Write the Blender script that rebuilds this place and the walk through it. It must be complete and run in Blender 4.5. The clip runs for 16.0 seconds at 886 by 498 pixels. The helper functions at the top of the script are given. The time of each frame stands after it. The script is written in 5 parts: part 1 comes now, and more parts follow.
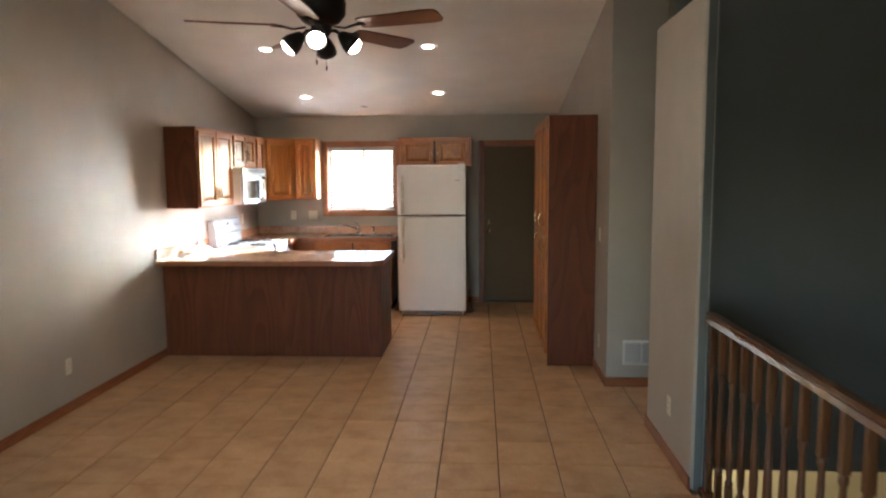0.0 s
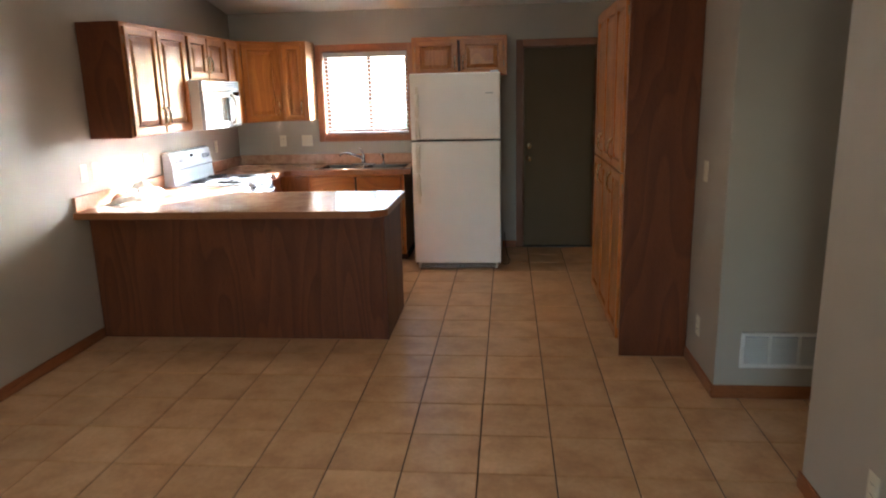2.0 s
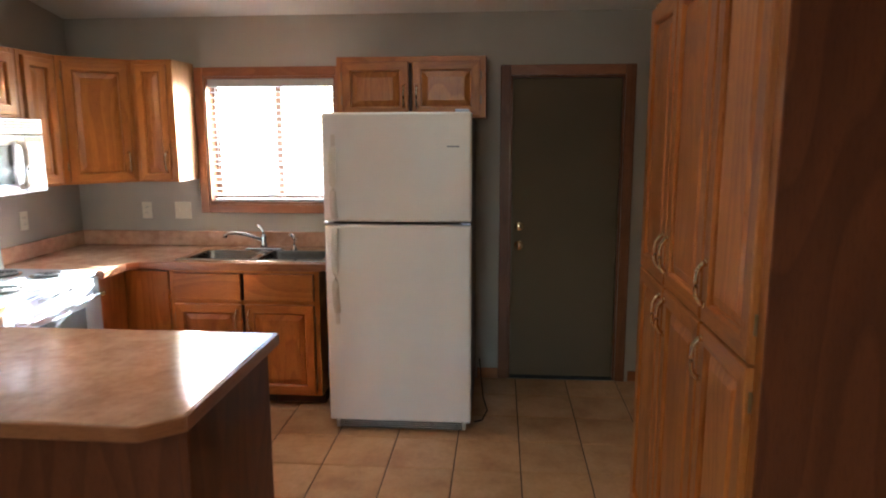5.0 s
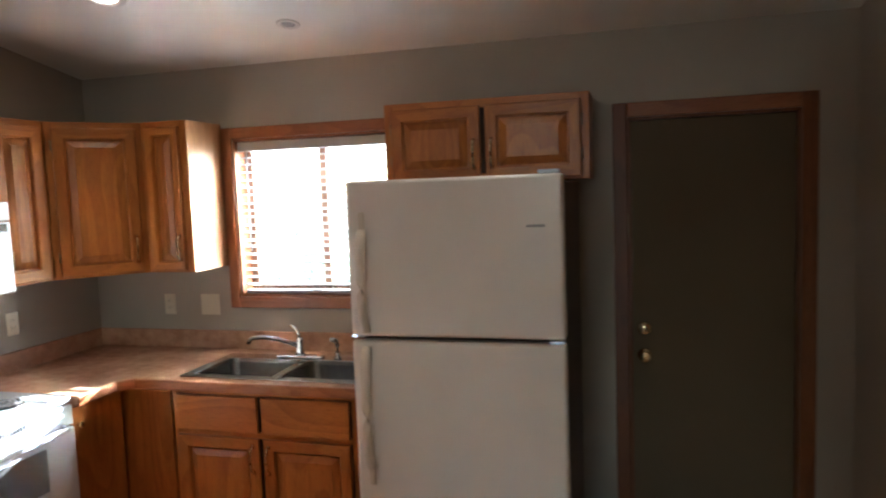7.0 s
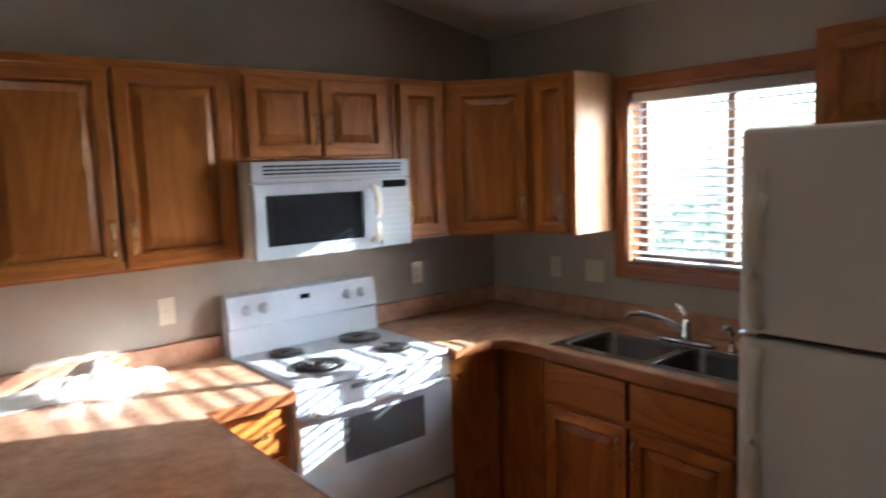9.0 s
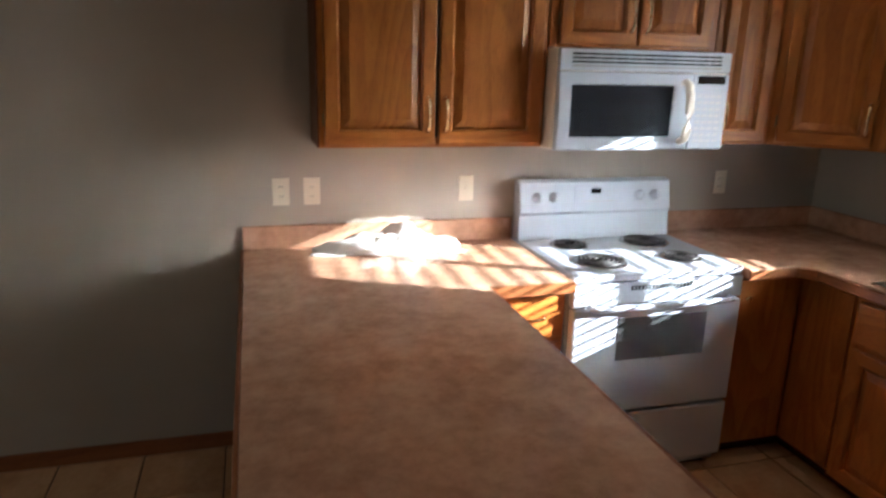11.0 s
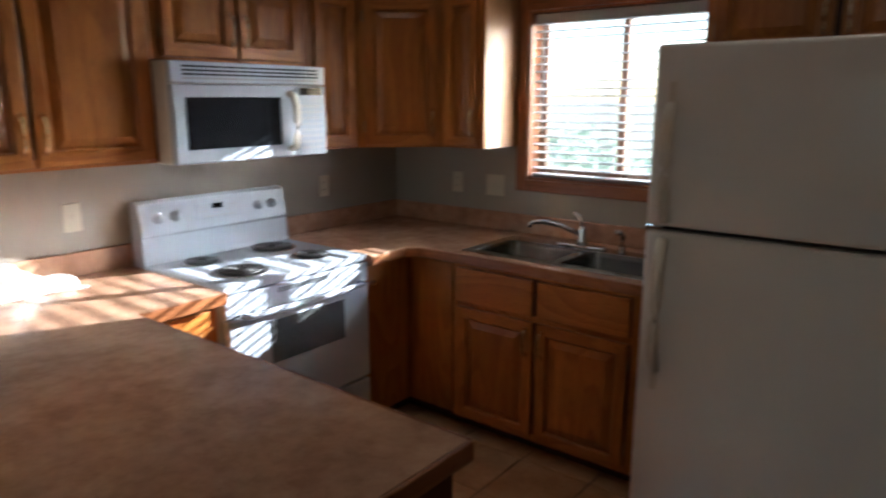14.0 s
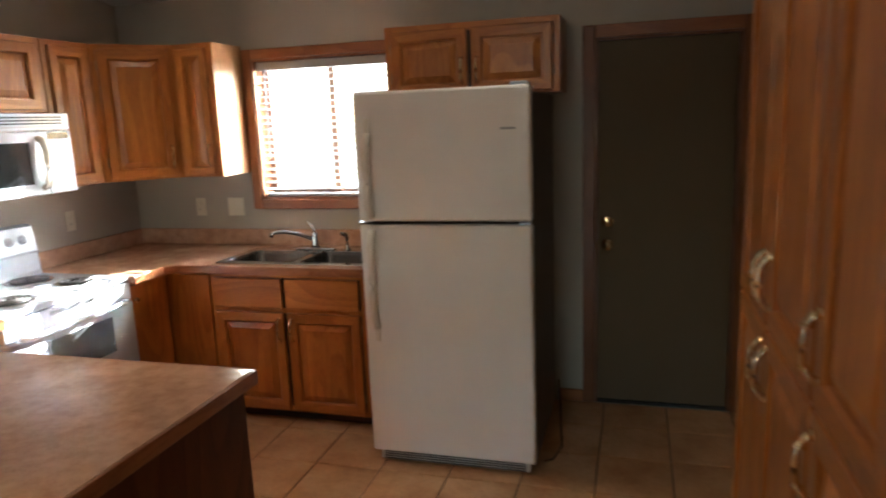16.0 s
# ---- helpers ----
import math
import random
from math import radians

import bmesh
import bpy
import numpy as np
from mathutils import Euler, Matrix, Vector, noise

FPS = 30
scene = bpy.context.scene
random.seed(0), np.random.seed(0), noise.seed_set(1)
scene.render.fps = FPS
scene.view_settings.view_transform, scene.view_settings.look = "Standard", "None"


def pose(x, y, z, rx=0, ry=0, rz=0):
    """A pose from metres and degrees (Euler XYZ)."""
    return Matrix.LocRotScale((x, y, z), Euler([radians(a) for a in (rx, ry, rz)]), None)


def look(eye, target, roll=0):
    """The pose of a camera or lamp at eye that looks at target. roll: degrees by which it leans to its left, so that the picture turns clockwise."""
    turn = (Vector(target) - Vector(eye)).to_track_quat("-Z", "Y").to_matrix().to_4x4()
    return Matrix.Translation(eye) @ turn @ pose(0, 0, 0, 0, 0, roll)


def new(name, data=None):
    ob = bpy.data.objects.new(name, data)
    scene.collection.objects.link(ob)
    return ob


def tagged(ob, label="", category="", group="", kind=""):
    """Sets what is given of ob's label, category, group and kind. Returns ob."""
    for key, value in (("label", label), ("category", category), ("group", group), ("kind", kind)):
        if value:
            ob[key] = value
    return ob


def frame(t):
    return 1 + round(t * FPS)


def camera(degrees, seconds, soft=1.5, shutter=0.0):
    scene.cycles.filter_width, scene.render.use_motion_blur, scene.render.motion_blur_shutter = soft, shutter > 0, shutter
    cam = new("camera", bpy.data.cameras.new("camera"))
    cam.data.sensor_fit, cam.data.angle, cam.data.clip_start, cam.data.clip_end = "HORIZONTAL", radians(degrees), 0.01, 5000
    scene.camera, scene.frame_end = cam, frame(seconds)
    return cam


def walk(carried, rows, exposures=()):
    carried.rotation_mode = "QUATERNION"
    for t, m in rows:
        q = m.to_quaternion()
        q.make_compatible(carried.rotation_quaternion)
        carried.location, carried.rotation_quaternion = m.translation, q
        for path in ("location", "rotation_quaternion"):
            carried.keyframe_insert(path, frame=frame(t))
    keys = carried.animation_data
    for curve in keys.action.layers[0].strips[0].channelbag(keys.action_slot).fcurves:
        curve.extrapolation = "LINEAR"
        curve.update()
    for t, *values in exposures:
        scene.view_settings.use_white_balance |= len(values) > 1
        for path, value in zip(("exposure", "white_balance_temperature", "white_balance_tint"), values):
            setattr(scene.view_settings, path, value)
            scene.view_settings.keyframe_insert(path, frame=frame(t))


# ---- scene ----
cam = camera(66.0, 16.0, 2.0, 0.5)
PATH = [
    (0, (-0.361, -0.086, 1.673), (-0.47, 1.9, 1.456), -0.4),
    (0.5, (-0.437, 0.339, 1.687), (-0.494, 2.331, 1.518), -1.6),
    (1, (-0.413, 0.818, 1.655), (-0.533, 2.796, 1.386), -1.7),
    (1.5, (-0.428, 1.302, 1.651), (-0.605, 3.25, 1.232), -0.3),
    (2, (-0.462, 1.716, 1.649), (-0.652, 3.654, 1.192), -1.4),
    (2.5, (-0.426, 2.169, 1.671), (-0.629, 4.124, 1.3), -1.6),
    (3, (-0.44, 2.585, 1.67), (-0.581, 4.553, 1.342), -2.3),
    (5.5, (-0.321, 4.64, 1.682), (-0.49, 6.604, 1.346), -0.0),
    (6, (-0.206, 4.981, 1.724), (-0.331, 6.963, 1.48), -1.7),
    (6.5, (-0.242, 5.241, 1.735), (-0.579, 7.203, 1.542), -1.3),
    (7, (-0.315, 5.508, 1.743), (-0.84, 7.43, 1.569), -2.1),
    (7.5, (-0.368, 5.683, 1.706), (-1.114, 7.53, 1.527), -2.5),
    (8, (-0.371, 5.807, 1.727), (-1.39, 7.518, 1.538), -2.2),
    (8.5, (-0.388, 5.908, 1.697), (-1.678, 7.427, 1.524), -1.9),
    (9, (-0.37, 5.961, 1.705), (-1.9, 7.228, 1.472), -2.1),
    (9.5, (-0.272, 6.07, 1.721), (-2.026, 6.995, 1.466), -1.5),
    (10, (-0.323, 6.03, 1.703), (-2.154, 6.793, 1.443), -1.1),
    (12.5, (-0.458, 5.874, 1.63), (-2.245, 6.144, 0.775), 3.4),
    (13, (-0.488, 5.829, 1.562), (-2.291, 6.482, 0.99), 2.6),
    (13.5, (-0.461, 5.698, 1.65), (-2.0, 6.888, 1.189), 0.3),
    (14, (-0.461, 5.672, 1.614), (-1.674, 7.203, 1.186), 0.0),
    (14.5, (-0.388, 5.504, 1.65), (-1.312, 7.235, 1.264), -0.1),
    (15, (-0.24, 5.388, 1.632), (-1.066, 7.17, 1.255), -0.7),
    (15.5, (-0.171, 5.214, 1.632), (-0.914, 7.035, 1.269), -0.9),
    (16, (-0.099, 4.966, 1.659), (-0.641, 6.854, 1.282), -2.3),
]
EXPOSURES = [
    (0.0, 4.73, 5500, 8),
    (1.5, 4.53, 5450, 8),
    (2.5, 4.5, 5450, 8),
    (3.0, 4.15, 5450, 8),
    (5.5, 4.7, 5350, 8),
    (6.0, 4.6, 5350, 8),
    (6.5, 4.5, 5300, 8),
    (7.0, 4.18, 5350, 8),
    (8.0, 3.15, 5600, 8),
    (8.5, 2.9, 5400, 8),
    (9.0, 3.05, 5300, 8),
    (10.0, 2.95, 5200, 8),
    (12.5, 3.54, 5700, 8),
    (13.0, 3.51, 5650, 8),
    (13.5, 2.8, 5250, 8),
    (14.5, 2.7, 5450, 8),
    (15.0, 3.32, 5500, 8),
    (15.5, 3.85, 5750, 8),
    (16.0, 4.15, 5700, 8),
]
walk(cam, [(t, look(eye, target, roll)) for t, eye, target, roll in PATH], EXPOSURES)

# ---- plan (metres) ----
XL, YB, XR = -3.30, 8.785, 0.63          # left wall, back wall, right kitchen wall
HALL_Y = 5.22                            # wall with the return grille
CEIL_Z, SLOPE = 2.435, 0.18              # ceiling height at the back wall, its rise
RIDGE_Y, SOUTH_Y = 2.6, -3.4
TX0, TY0, PITCH = -0.597, 5.087, 0.339    # tile grid

# ---- world, sun, large lights ----
SUN_WAY = Vector((-0.476, -1.0, -0.385)).normalized()
world = bpy.data.worlds.new("world")
scene.world = world
world.use_nodes = True
wn = world.node_tree
sky = wn.nodes.new("ShaderNodeTexSky")
sky.sky_type = "NISHITA"
sky.sun_disc = False
sky.sun_elevation = math.asin(-SUN_WAY.z)
sky.sun_rotation = math.atan2(-SUN_WAY.x, -SUN_WAY.y)
wn.links.new(sky.outputs[0], wn.nodes["Background"].inputs[0])
wn.nodes["Background"].inputs[1].default_value = 0.09

sun_data = bpy.data.lights.new("sun", "SUN")
sun_data.energy, sun_data.angle, sun_data.color = 5.0, radians(0.6), (1.0, 0.93, 0.82)
sun = new("sun", sun_data)
sun.matrix_world = look((0, 0, 20), Vector((0, 0, 20)) + SUN_WAY)


def area_lamp(name, m, sx, sy, power, color):
    d = bpy.data.lights.new(name, "AREA")
    d.shape, d.size, d.size_y, d.energy, d.color = "RECTANGLE", sx, sy, power, color
    ob = new(name, d)
    ob.matrix_world = m
    return ob


WINDOW = (-2.36, -1.465, 1.20, 2.05)      # kitchen window opening: x0, x1, z0, z1
area_lamp("sky_light_living", look((-1.3, SOUTH_Y + 0.05, 1.35), (-1.3, 5, 1.2)), 2.2, 1.3, 0.3, (1.0, 0.95, 0.88))

# ---- materials ----
def nodes_of(name, rough=0.5, metal=0.0):
    m = bpy.data.materials.new(name)
    m.use_nodes = True
    nt = m.node_tree
    b = nt.nodes["Principled BSDF"]
    b.inputs["Roughness"].default_value, b.inputs["Metallic"].default_value = rough, metal
    return m, nt, b


def node(nt, kind, **kw):
    n = nt.nodes.new(kind)
    for k, v in kw.items():
        n.inputs[k.replace("_", " ")].default_value = v
    return n


def coords(nt, scale=(1, 1, 1)):
    tc = nt.nodes.new("ShaderNodeTexCoord")
    mp = nt.nodes.new("ShaderNodeMapping")
    mp.inputs["Scale"].default_value = scale
    nt.links.new(tc.outputs["Object"], mp.inputs["Vector"])
    return mp.outputs[0]


def ramp(nt, fac, stops):
    r = nt.nodes.new("ShaderNodeValToRGB")
    el = r.color_ramp.elements
    while len(el) < len(stops):
        el.new(0.5)
    for e, (p, c) in zip(el, stops):
        e.position, e.color = p, (*c, 1)
    nt.links.new(fac, r.inputs[0])
    return r.outputs[0]


def bump(nt, b, height, strength=0.2, distance=0.002):
    n = nt.nodes.new("ShaderNodeBump")
    n.inputs["Strength"].default_value, n.inputs["Distance"].default_value = strength, distance
    nt.links.new(height, n.inputs["Height"])
    nt.links.new(n.outputs[0], b.inputs["Normal"])


def mix(nt, a, c, fac, kind="MIX"):
    n = nt.nodes.new("ShaderNodeMix")
    n.data_type, n.blend_type = "RGBA", kind
    for sock, v in ((n.inputs[0], fac), (n.inputs[6], a), (n.inputs[7], c)):
        if hasattr(v, "is_output"):
            nt.links.new(v, sock)
        else:
            sock.default_value = v if isinstance(v, float) else (*v, 1)
    return n.outputs[2]


def noise_tex(nt, vec, scale, detail=4, rough=0.55):
    n = node(nt, "ShaderNodeTexNoise", Scale=scale, Detail=detail, Roughness=rough)
    nt.links.new(vec, n.inputs["Vector"])
    return n.outputs[0]


def rough_from(nt, b, fac, lo, hi):
    n = nt.nodes.new("ShaderNodeMapRange")
    n.inputs["To Min"].default_value, n.inputs["To Max"].default_value = lo, hi
    nt.links.new(fac, n.inputs["Value"])
    nt.links.new(n.outputs[0], b.inputs["Roughness"])


def paint(name, base, rough=0.6, orange_peel=0.15, spread=0.08):
    m, nt, b = nodes_of(name, rough)
    v = coords(nt)
    big = noise_tex(nt, v, 1.3, 3)
    c = ramp(nt, big, [(0.3, tuple(x * (1 - spread) for x in base)), (0.7, tuple(min(1, x * (1 + spread)) for x in base))])
    nt.links.new(c, b.inputs["Base Color"])
    bump(nt, b, noise_tex(nt, v, 140, 2), orange_peel, 0.001)
    rough_from(nt, b, noise_tex(nt, v, 6, 3), rough - 0.08, rough + 0.08)
    return m


def wood(name, light, dark, along="z", rough=0.36, coat=0.26, broad=1.0, pore=0.5, shine=0.4, boards=0.6, rings=15.0):
    """Varnished oak: stretched cathedral bands, pores, slow colour drift."""
    m, nt, b = nodes_of(name, rough)
    k = {"x": (1.5, 9, 9), "y": (9, 1.5, 9), "z": (9, 9, 1.5)}[along]
    k = tuple(q * (broad if q > 1 else 1) for q in k)
    v = coords(nt, k)
    warp = noise_tex(nt, v, 0.45, 3)
    figure = noise_tex(nt, v, 1.6, 5, 0.6)
    # growth rings cut on the flat: contour lines of a slow noise, another cut on every piece
    oi = nt.nodes.new("ShaderNodeObjectInfo")
    cut = nt.nodes.new("ShaderNodeMath")
    cut.operation = "MULTIPLY"
    cut.inputs[1].default_value = 43.0
    nt.links.new(oi.outputs["Random"], cut.inputs[0])
    slow = node(nt, "ShaderNodeTexNoise", Scale=0.42, Detail=1.6, Roughness=0.42)
    slow.noise_dimensions = "4D"
    nt.links.new(v, slow.inputs["Vector"])
    nt.links.new(cut.outputs[0], slow.inputs["W"])
    many = nt.nodes.new("ShaderNodeMath")
    many.operation = "MULTIPLY"
    many.inputs[1].default_value = rings
    nt.links.new(slow.outputs[0], many.inputs[0])
    wv = nt.nodes.new("ShaderNodeMath")
    wv.operation = "FRACT"
    nt.links.new(many.outputs[0], wv.inputs[0])
    k2 = tuple(x * (16 / broad if x > 1 else 4.0) for x in k)
    pores = noise_tex(nt, coords(nt, k2), 1.0, 3, 0.7)
    mid = tuple((a + c) / 2 for a, c in zip(light, dark))
    bands = ramp(nt, wv.outputs[0], [(0.0, tuple(0.3 * a + 0.7 * c for a, c in zip(light, dark))), (0.22, mid), (0.6, tuple(0.85 * a + 0.15 * c for a, c in zip(light, dark))), (0.92, light), (1.0, mid)])
    drift = ramp(nt, figure, [(0.3, tuple(0.65 * c + 0.35 * a for a, c in zip(light, dark))), (0.5, tuple(0.7 * a + 0.3 * c for a, c in zip(light, dark))), (0.72, tuple(min(1, x * 1.12) for x in light))])
    c = mix(nt, bands, drift, 0.42)
    p = ramp(nt, pores, [(0.36, (0.66, 0.58, 0.52)), (0.5, (1, 1, 1))])
    c = mix(nt, c, p, pore, "MULTIPLY")
    # boards glued side by side, each with a tone of its own
    tc = nt.nodes.new("ShaderNodeTexCoord")
    sep = nt.nodes.new("ShaderNodeSeparateXYZ")
    nt.links.new(tc.outputs["Object"], sep.inputs[0])
    wide = nt.nodes.new("ShaderNodeMath")
    wide.operation = "MULTIPLY_ADD"
    wide.inputs[1].default_value = 10.5
    nt.links.new(sep.outputs[2 if along != "z" else 0], wide.inputs[0])
    nt.links.new(oi.outputs["Random"], wide.inputs[2])
    cell = nt.nodes.new("ShaderNodeMath")
    cell.operation = "FLOOR"
    nt.links.new(wide.outputs[0], cell.inputs[0])
    wn1 = nt.nodes.new("ShaderNodeTexWhiteNoise")
    wn1.noise_dimensions = "2D"
    pair = nt.nodes.new("ShaderNodeCombineXYZ")
    nt.links.new(cell.outputs[0], pair.inputs[0])
    nt.links.new(oi.outputs["Random"], pair.inputs[1])
    nt.links.new(pair.outputs[0], wn1.inputs["Vector"])
    board = ramp(nt, wn1.outputs["Value"], [(0, (0.80, 0.76, 0.72)), (0.55, (0.95, 0.94, 0.92)), (1, (1.16, 1.2, 1.26))])
    c = mix(nt, c, board, boards, "MULTIPLY")
    tint = ramp(nt, oi.outputs["Random"], [(0, (0.86, 0.84, 0.82)), (1, (1, 1, 1))])
    c = mix(nt, c, tint, 1.0, "MULTIPLY")
    nt.links.new(c, b.inputs["Base Color"])
    bump(nt, b, pores, 0.12, 0.0006)
    rough_from(nt, b, warp, rough - 0.07, rough + 0.1)
    b.inputs["Specular IOR Level"].default_value = shine
    b.inputs["Coat Weight"].default_value, b.inputs["Coat Roughness"].default_value = coat, 0.24
    return m


def plain(name, base, rough=0.4, metal=0.0, bumpy=0.0, scale=60, coat=0.0, spread=0.05):
    m, nt, b = nodes_of(name, rough, metal)
    v = coords(nt)
    n = noise_tex(nt, v, 5, 4)
    c = ramp(nt, n, [(0.3, tuple(x * (1 - spread) for x in base)), (0.7, tuple(min(1, x * (1 + spread)) for x in base))])
    nt.links.new(c, b.inputs["Base Color"])
    rough_from(nt, b, n, max(0.02, rough - 0.06), rough + 0.08)
    if bumpy:
        bump(nt, b, noise_tex(nt, v, scale, 2), bumpy, 0.0008)
    b.inputs["Coat Weight"].default_value = coat
    return m


def glow(name, color, strength):
    m, nt, b = nodes_of(name, 0.4)
    b.inputs["Base Color"].default_value = (0.9, 0.88, 0.84, 1)
    b.inputs["Emission Color"].default_value = (*color, 1)
    b.inputs["Emission Strength"].default_value = strength
    return m


WALL = paint("greige_wall_paint", (0.415, 0.366, 0.297), 0.48)
# Stairwell walls: one darker, greener tone than WALL.
DARK_WALL = paint("dark_grey_green_wall", (0.152, 0.146, 0.126))
CEIL = paint("ceiling_paint", (0.80, 0.79, 0.73), 0.75, 0.3)
# Door paint darkened: the shade of its corner is in the base colour.
DOOR_PAINT = paint("shaded_door_paint", (0.132, 0.092, 0.052), 0.6, 0.05)
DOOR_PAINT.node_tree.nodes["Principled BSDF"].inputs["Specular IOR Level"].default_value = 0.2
OAK = wood("honey_oak", (0.545, 0.200, 0.034), (0.262, 0.075, 0.0105), coat=0.3)
OAK_H = wood("honey_oak_rail", (0.545, 0.200, 0.034), (0.262, 0.075, 0.0105), "x", coat=0.3, boards=0.0)
OAK_Y = wood("oak_trim_lengthwise", (0.34, 0.120, 0.042), (0.19, 0.060, 0.019), "y")
TRIM = wood("oak_trim", (0.37, 0.138, 0.046), (0.21, 0.068, 0.021), "x")
TRIM_Z = wood("oak_trim_upright", (0.37, 0.138, 0.046), (0.21, 0.068, 0.021), "z")
# Oak plywood darker than OAK: shade on these sides is in its colour.
PANEL = wood("shaded_oak_plywood", (0.170, 0.046, 0.0125), (0.060, 0.0158, 0.0046), "z", 0.5, 0.1, 0.8, 0.4, 0.25, 0.12, 17.0)
# Sash wood, darker and less orange than TRIM.
SASH = wood("dull_oak_sash", (0.20, 0.10, 0.055), (0.11, 0.055, 0.03), "z", 0.5, 0.1)
# Trim oak darkened for the door's side casings, with shade in the colour.
SHADED_CASING = wood("shaded_oak_casing", (0.24, 0.085, 0.028), (0.13, 0.042, 0.013), "z", 0.45, 0.1)
# Same oak paled: overexposed window sun is put into its colour.
SUNLIT_OAK = wood("sunlit_oak", (0.60, 0.31, 0.125), (0.42, 0.19, 0.065), "z", 0.34, 0.4)
RAIL_WOOD = wood("dark_stained_oak", (0.17, 0.068, 0.022), (0.075, 0.027, 0.009), "z", 0.3, 0.3)
# Shade in door gaps and toe kicks, put into a near-black wood colour.
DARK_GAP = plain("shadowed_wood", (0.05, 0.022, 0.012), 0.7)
WHITE = plain("white_enamel", (0.50, 0.54, 0.60), 0.14, 0, 0, coat=0.4, spread=0.015)
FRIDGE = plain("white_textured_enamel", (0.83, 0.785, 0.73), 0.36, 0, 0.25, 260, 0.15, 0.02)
# Refrigerator sides: one near-black tone beside the white doors.
FRIDGE_SIDE = plain("dark_fridge_side", (0.11, 0.095, 0.085), 0.5, 0, 0.3, 260, 0.0, 0.05)
ALMOND = plain("off_white_plastic", (0.70, 0.64, 0.54), 0.4, spread=0.02)
PLATE = plain("white_plastic_plate", (0.74, 0.69, 0.55), 0.4, spread=0.02)
BLACK = plain("black_glass", (0.012, 0.013, 0.015), 0.09)
OVEN_GLASS = plain("smoked_oven_glass", (0.06, 0.062, 0.062), 0.12)
SLOT = plain("dark_slot", (0.02, 0.02, 0.02), 0.7)
GREY = plain("grey_print", (0.34, 0.34, 0.34), 0.5)
PALE_PRINT = plain("pale_grey_print", (0.46, 0.47, 0.49), 0.5)
COIL = plain("burner_coil", (0.022, 0.021, 0.02), 0.45, 0.3)
CHROME = plain("chrome", (0.66, 0.66, 0.66), 0.09, 1.0, spread=0.02)
# Sink bowl steel darkened: the shade inside the bowls is in its colour.
STEEL = plain("shaded_steel", (0.24, 0.235, 0.225), 0.24, 1.0, spread=0.05)
BRASS = plain("satin_nickel_brass", (0.80, 0.64, 0.40), 0.13, 1.0, spread=0.04)
BRONZE_BRASS = plain("antique_brass", (0.30, 0.21, 0.11), 0.35, 0.9)
BRONZE = plain("dark_bronze", (0.035, 0.028, 0.024), 0.35, 0.6)
BLIND = plain("white_blind_slat", (0.46, 0.48, 0.50), 0.45, spread=0.02)
BLIND_GREY = plain("grey_headrail", (0.42, 0.42, 0.41), 0.4, spread=0.02)
VENT_WHITE = plain("white_painted_metal", (0.68, 0.66, 0.61), 0.45, spread=0.03)
CLOTH = paint("white_cotton", (0.80, 0.78, 0.73), 0.9, 0.5, 0.03)
GROUT = plain("grout", (0.085, 0.06, 0.042), 0.85, 0, 0.4, 200)
CAN_ON = glow("lamp_lens", (1.0, 0.80, 0.55), 1.2)
BULB = glow("fan_bulb", (1.0, 0.83, 0.60), 1.6)
WARM_PANE = glow("lit_lower_pane", (1.0, 0.80, 0.42), 0.1)
LOWER_WALL = paint("cream_paint", (0.62, 0.54, 0.36))
CARPET = paint("beige_carpet", (0.33, 0.27, 0.21), 0.95, 0.8, 0.1)


def laminate():
    m, nt, b = nodes_of("mottled_laminate", 0.3)
    v = coords(nt)
    a, c2, f = noise_tex(nt, v, 7, 6, 0.62), noise_tex(nt, v, 26, 5, 0.7), noise_tex(nt, v, 120, 2)
    c = ramp(nt, a, [(0.34, (0.43, 0.232, 0.140)), (0.5, (0.53, 0.305, 0.190)), (0.68, (0.62, 0.385, 0.25))])
    d = ramp(nt, c2, [(0.33, (0.80, 0.76, 0.73)), (0.55, (1, 1, 1)), (0.72, (1.1, 1.09, 1.07))])
    c = mix(nt, c, d, 0.75, "MULTIPLY")
    nt.links.new(c, b.inputs["Base Color"])
    bump(nt, b, f, 0.03, 0.0004)
    rough_from(nt, b, c2, 0.13, 0.24)
    return m


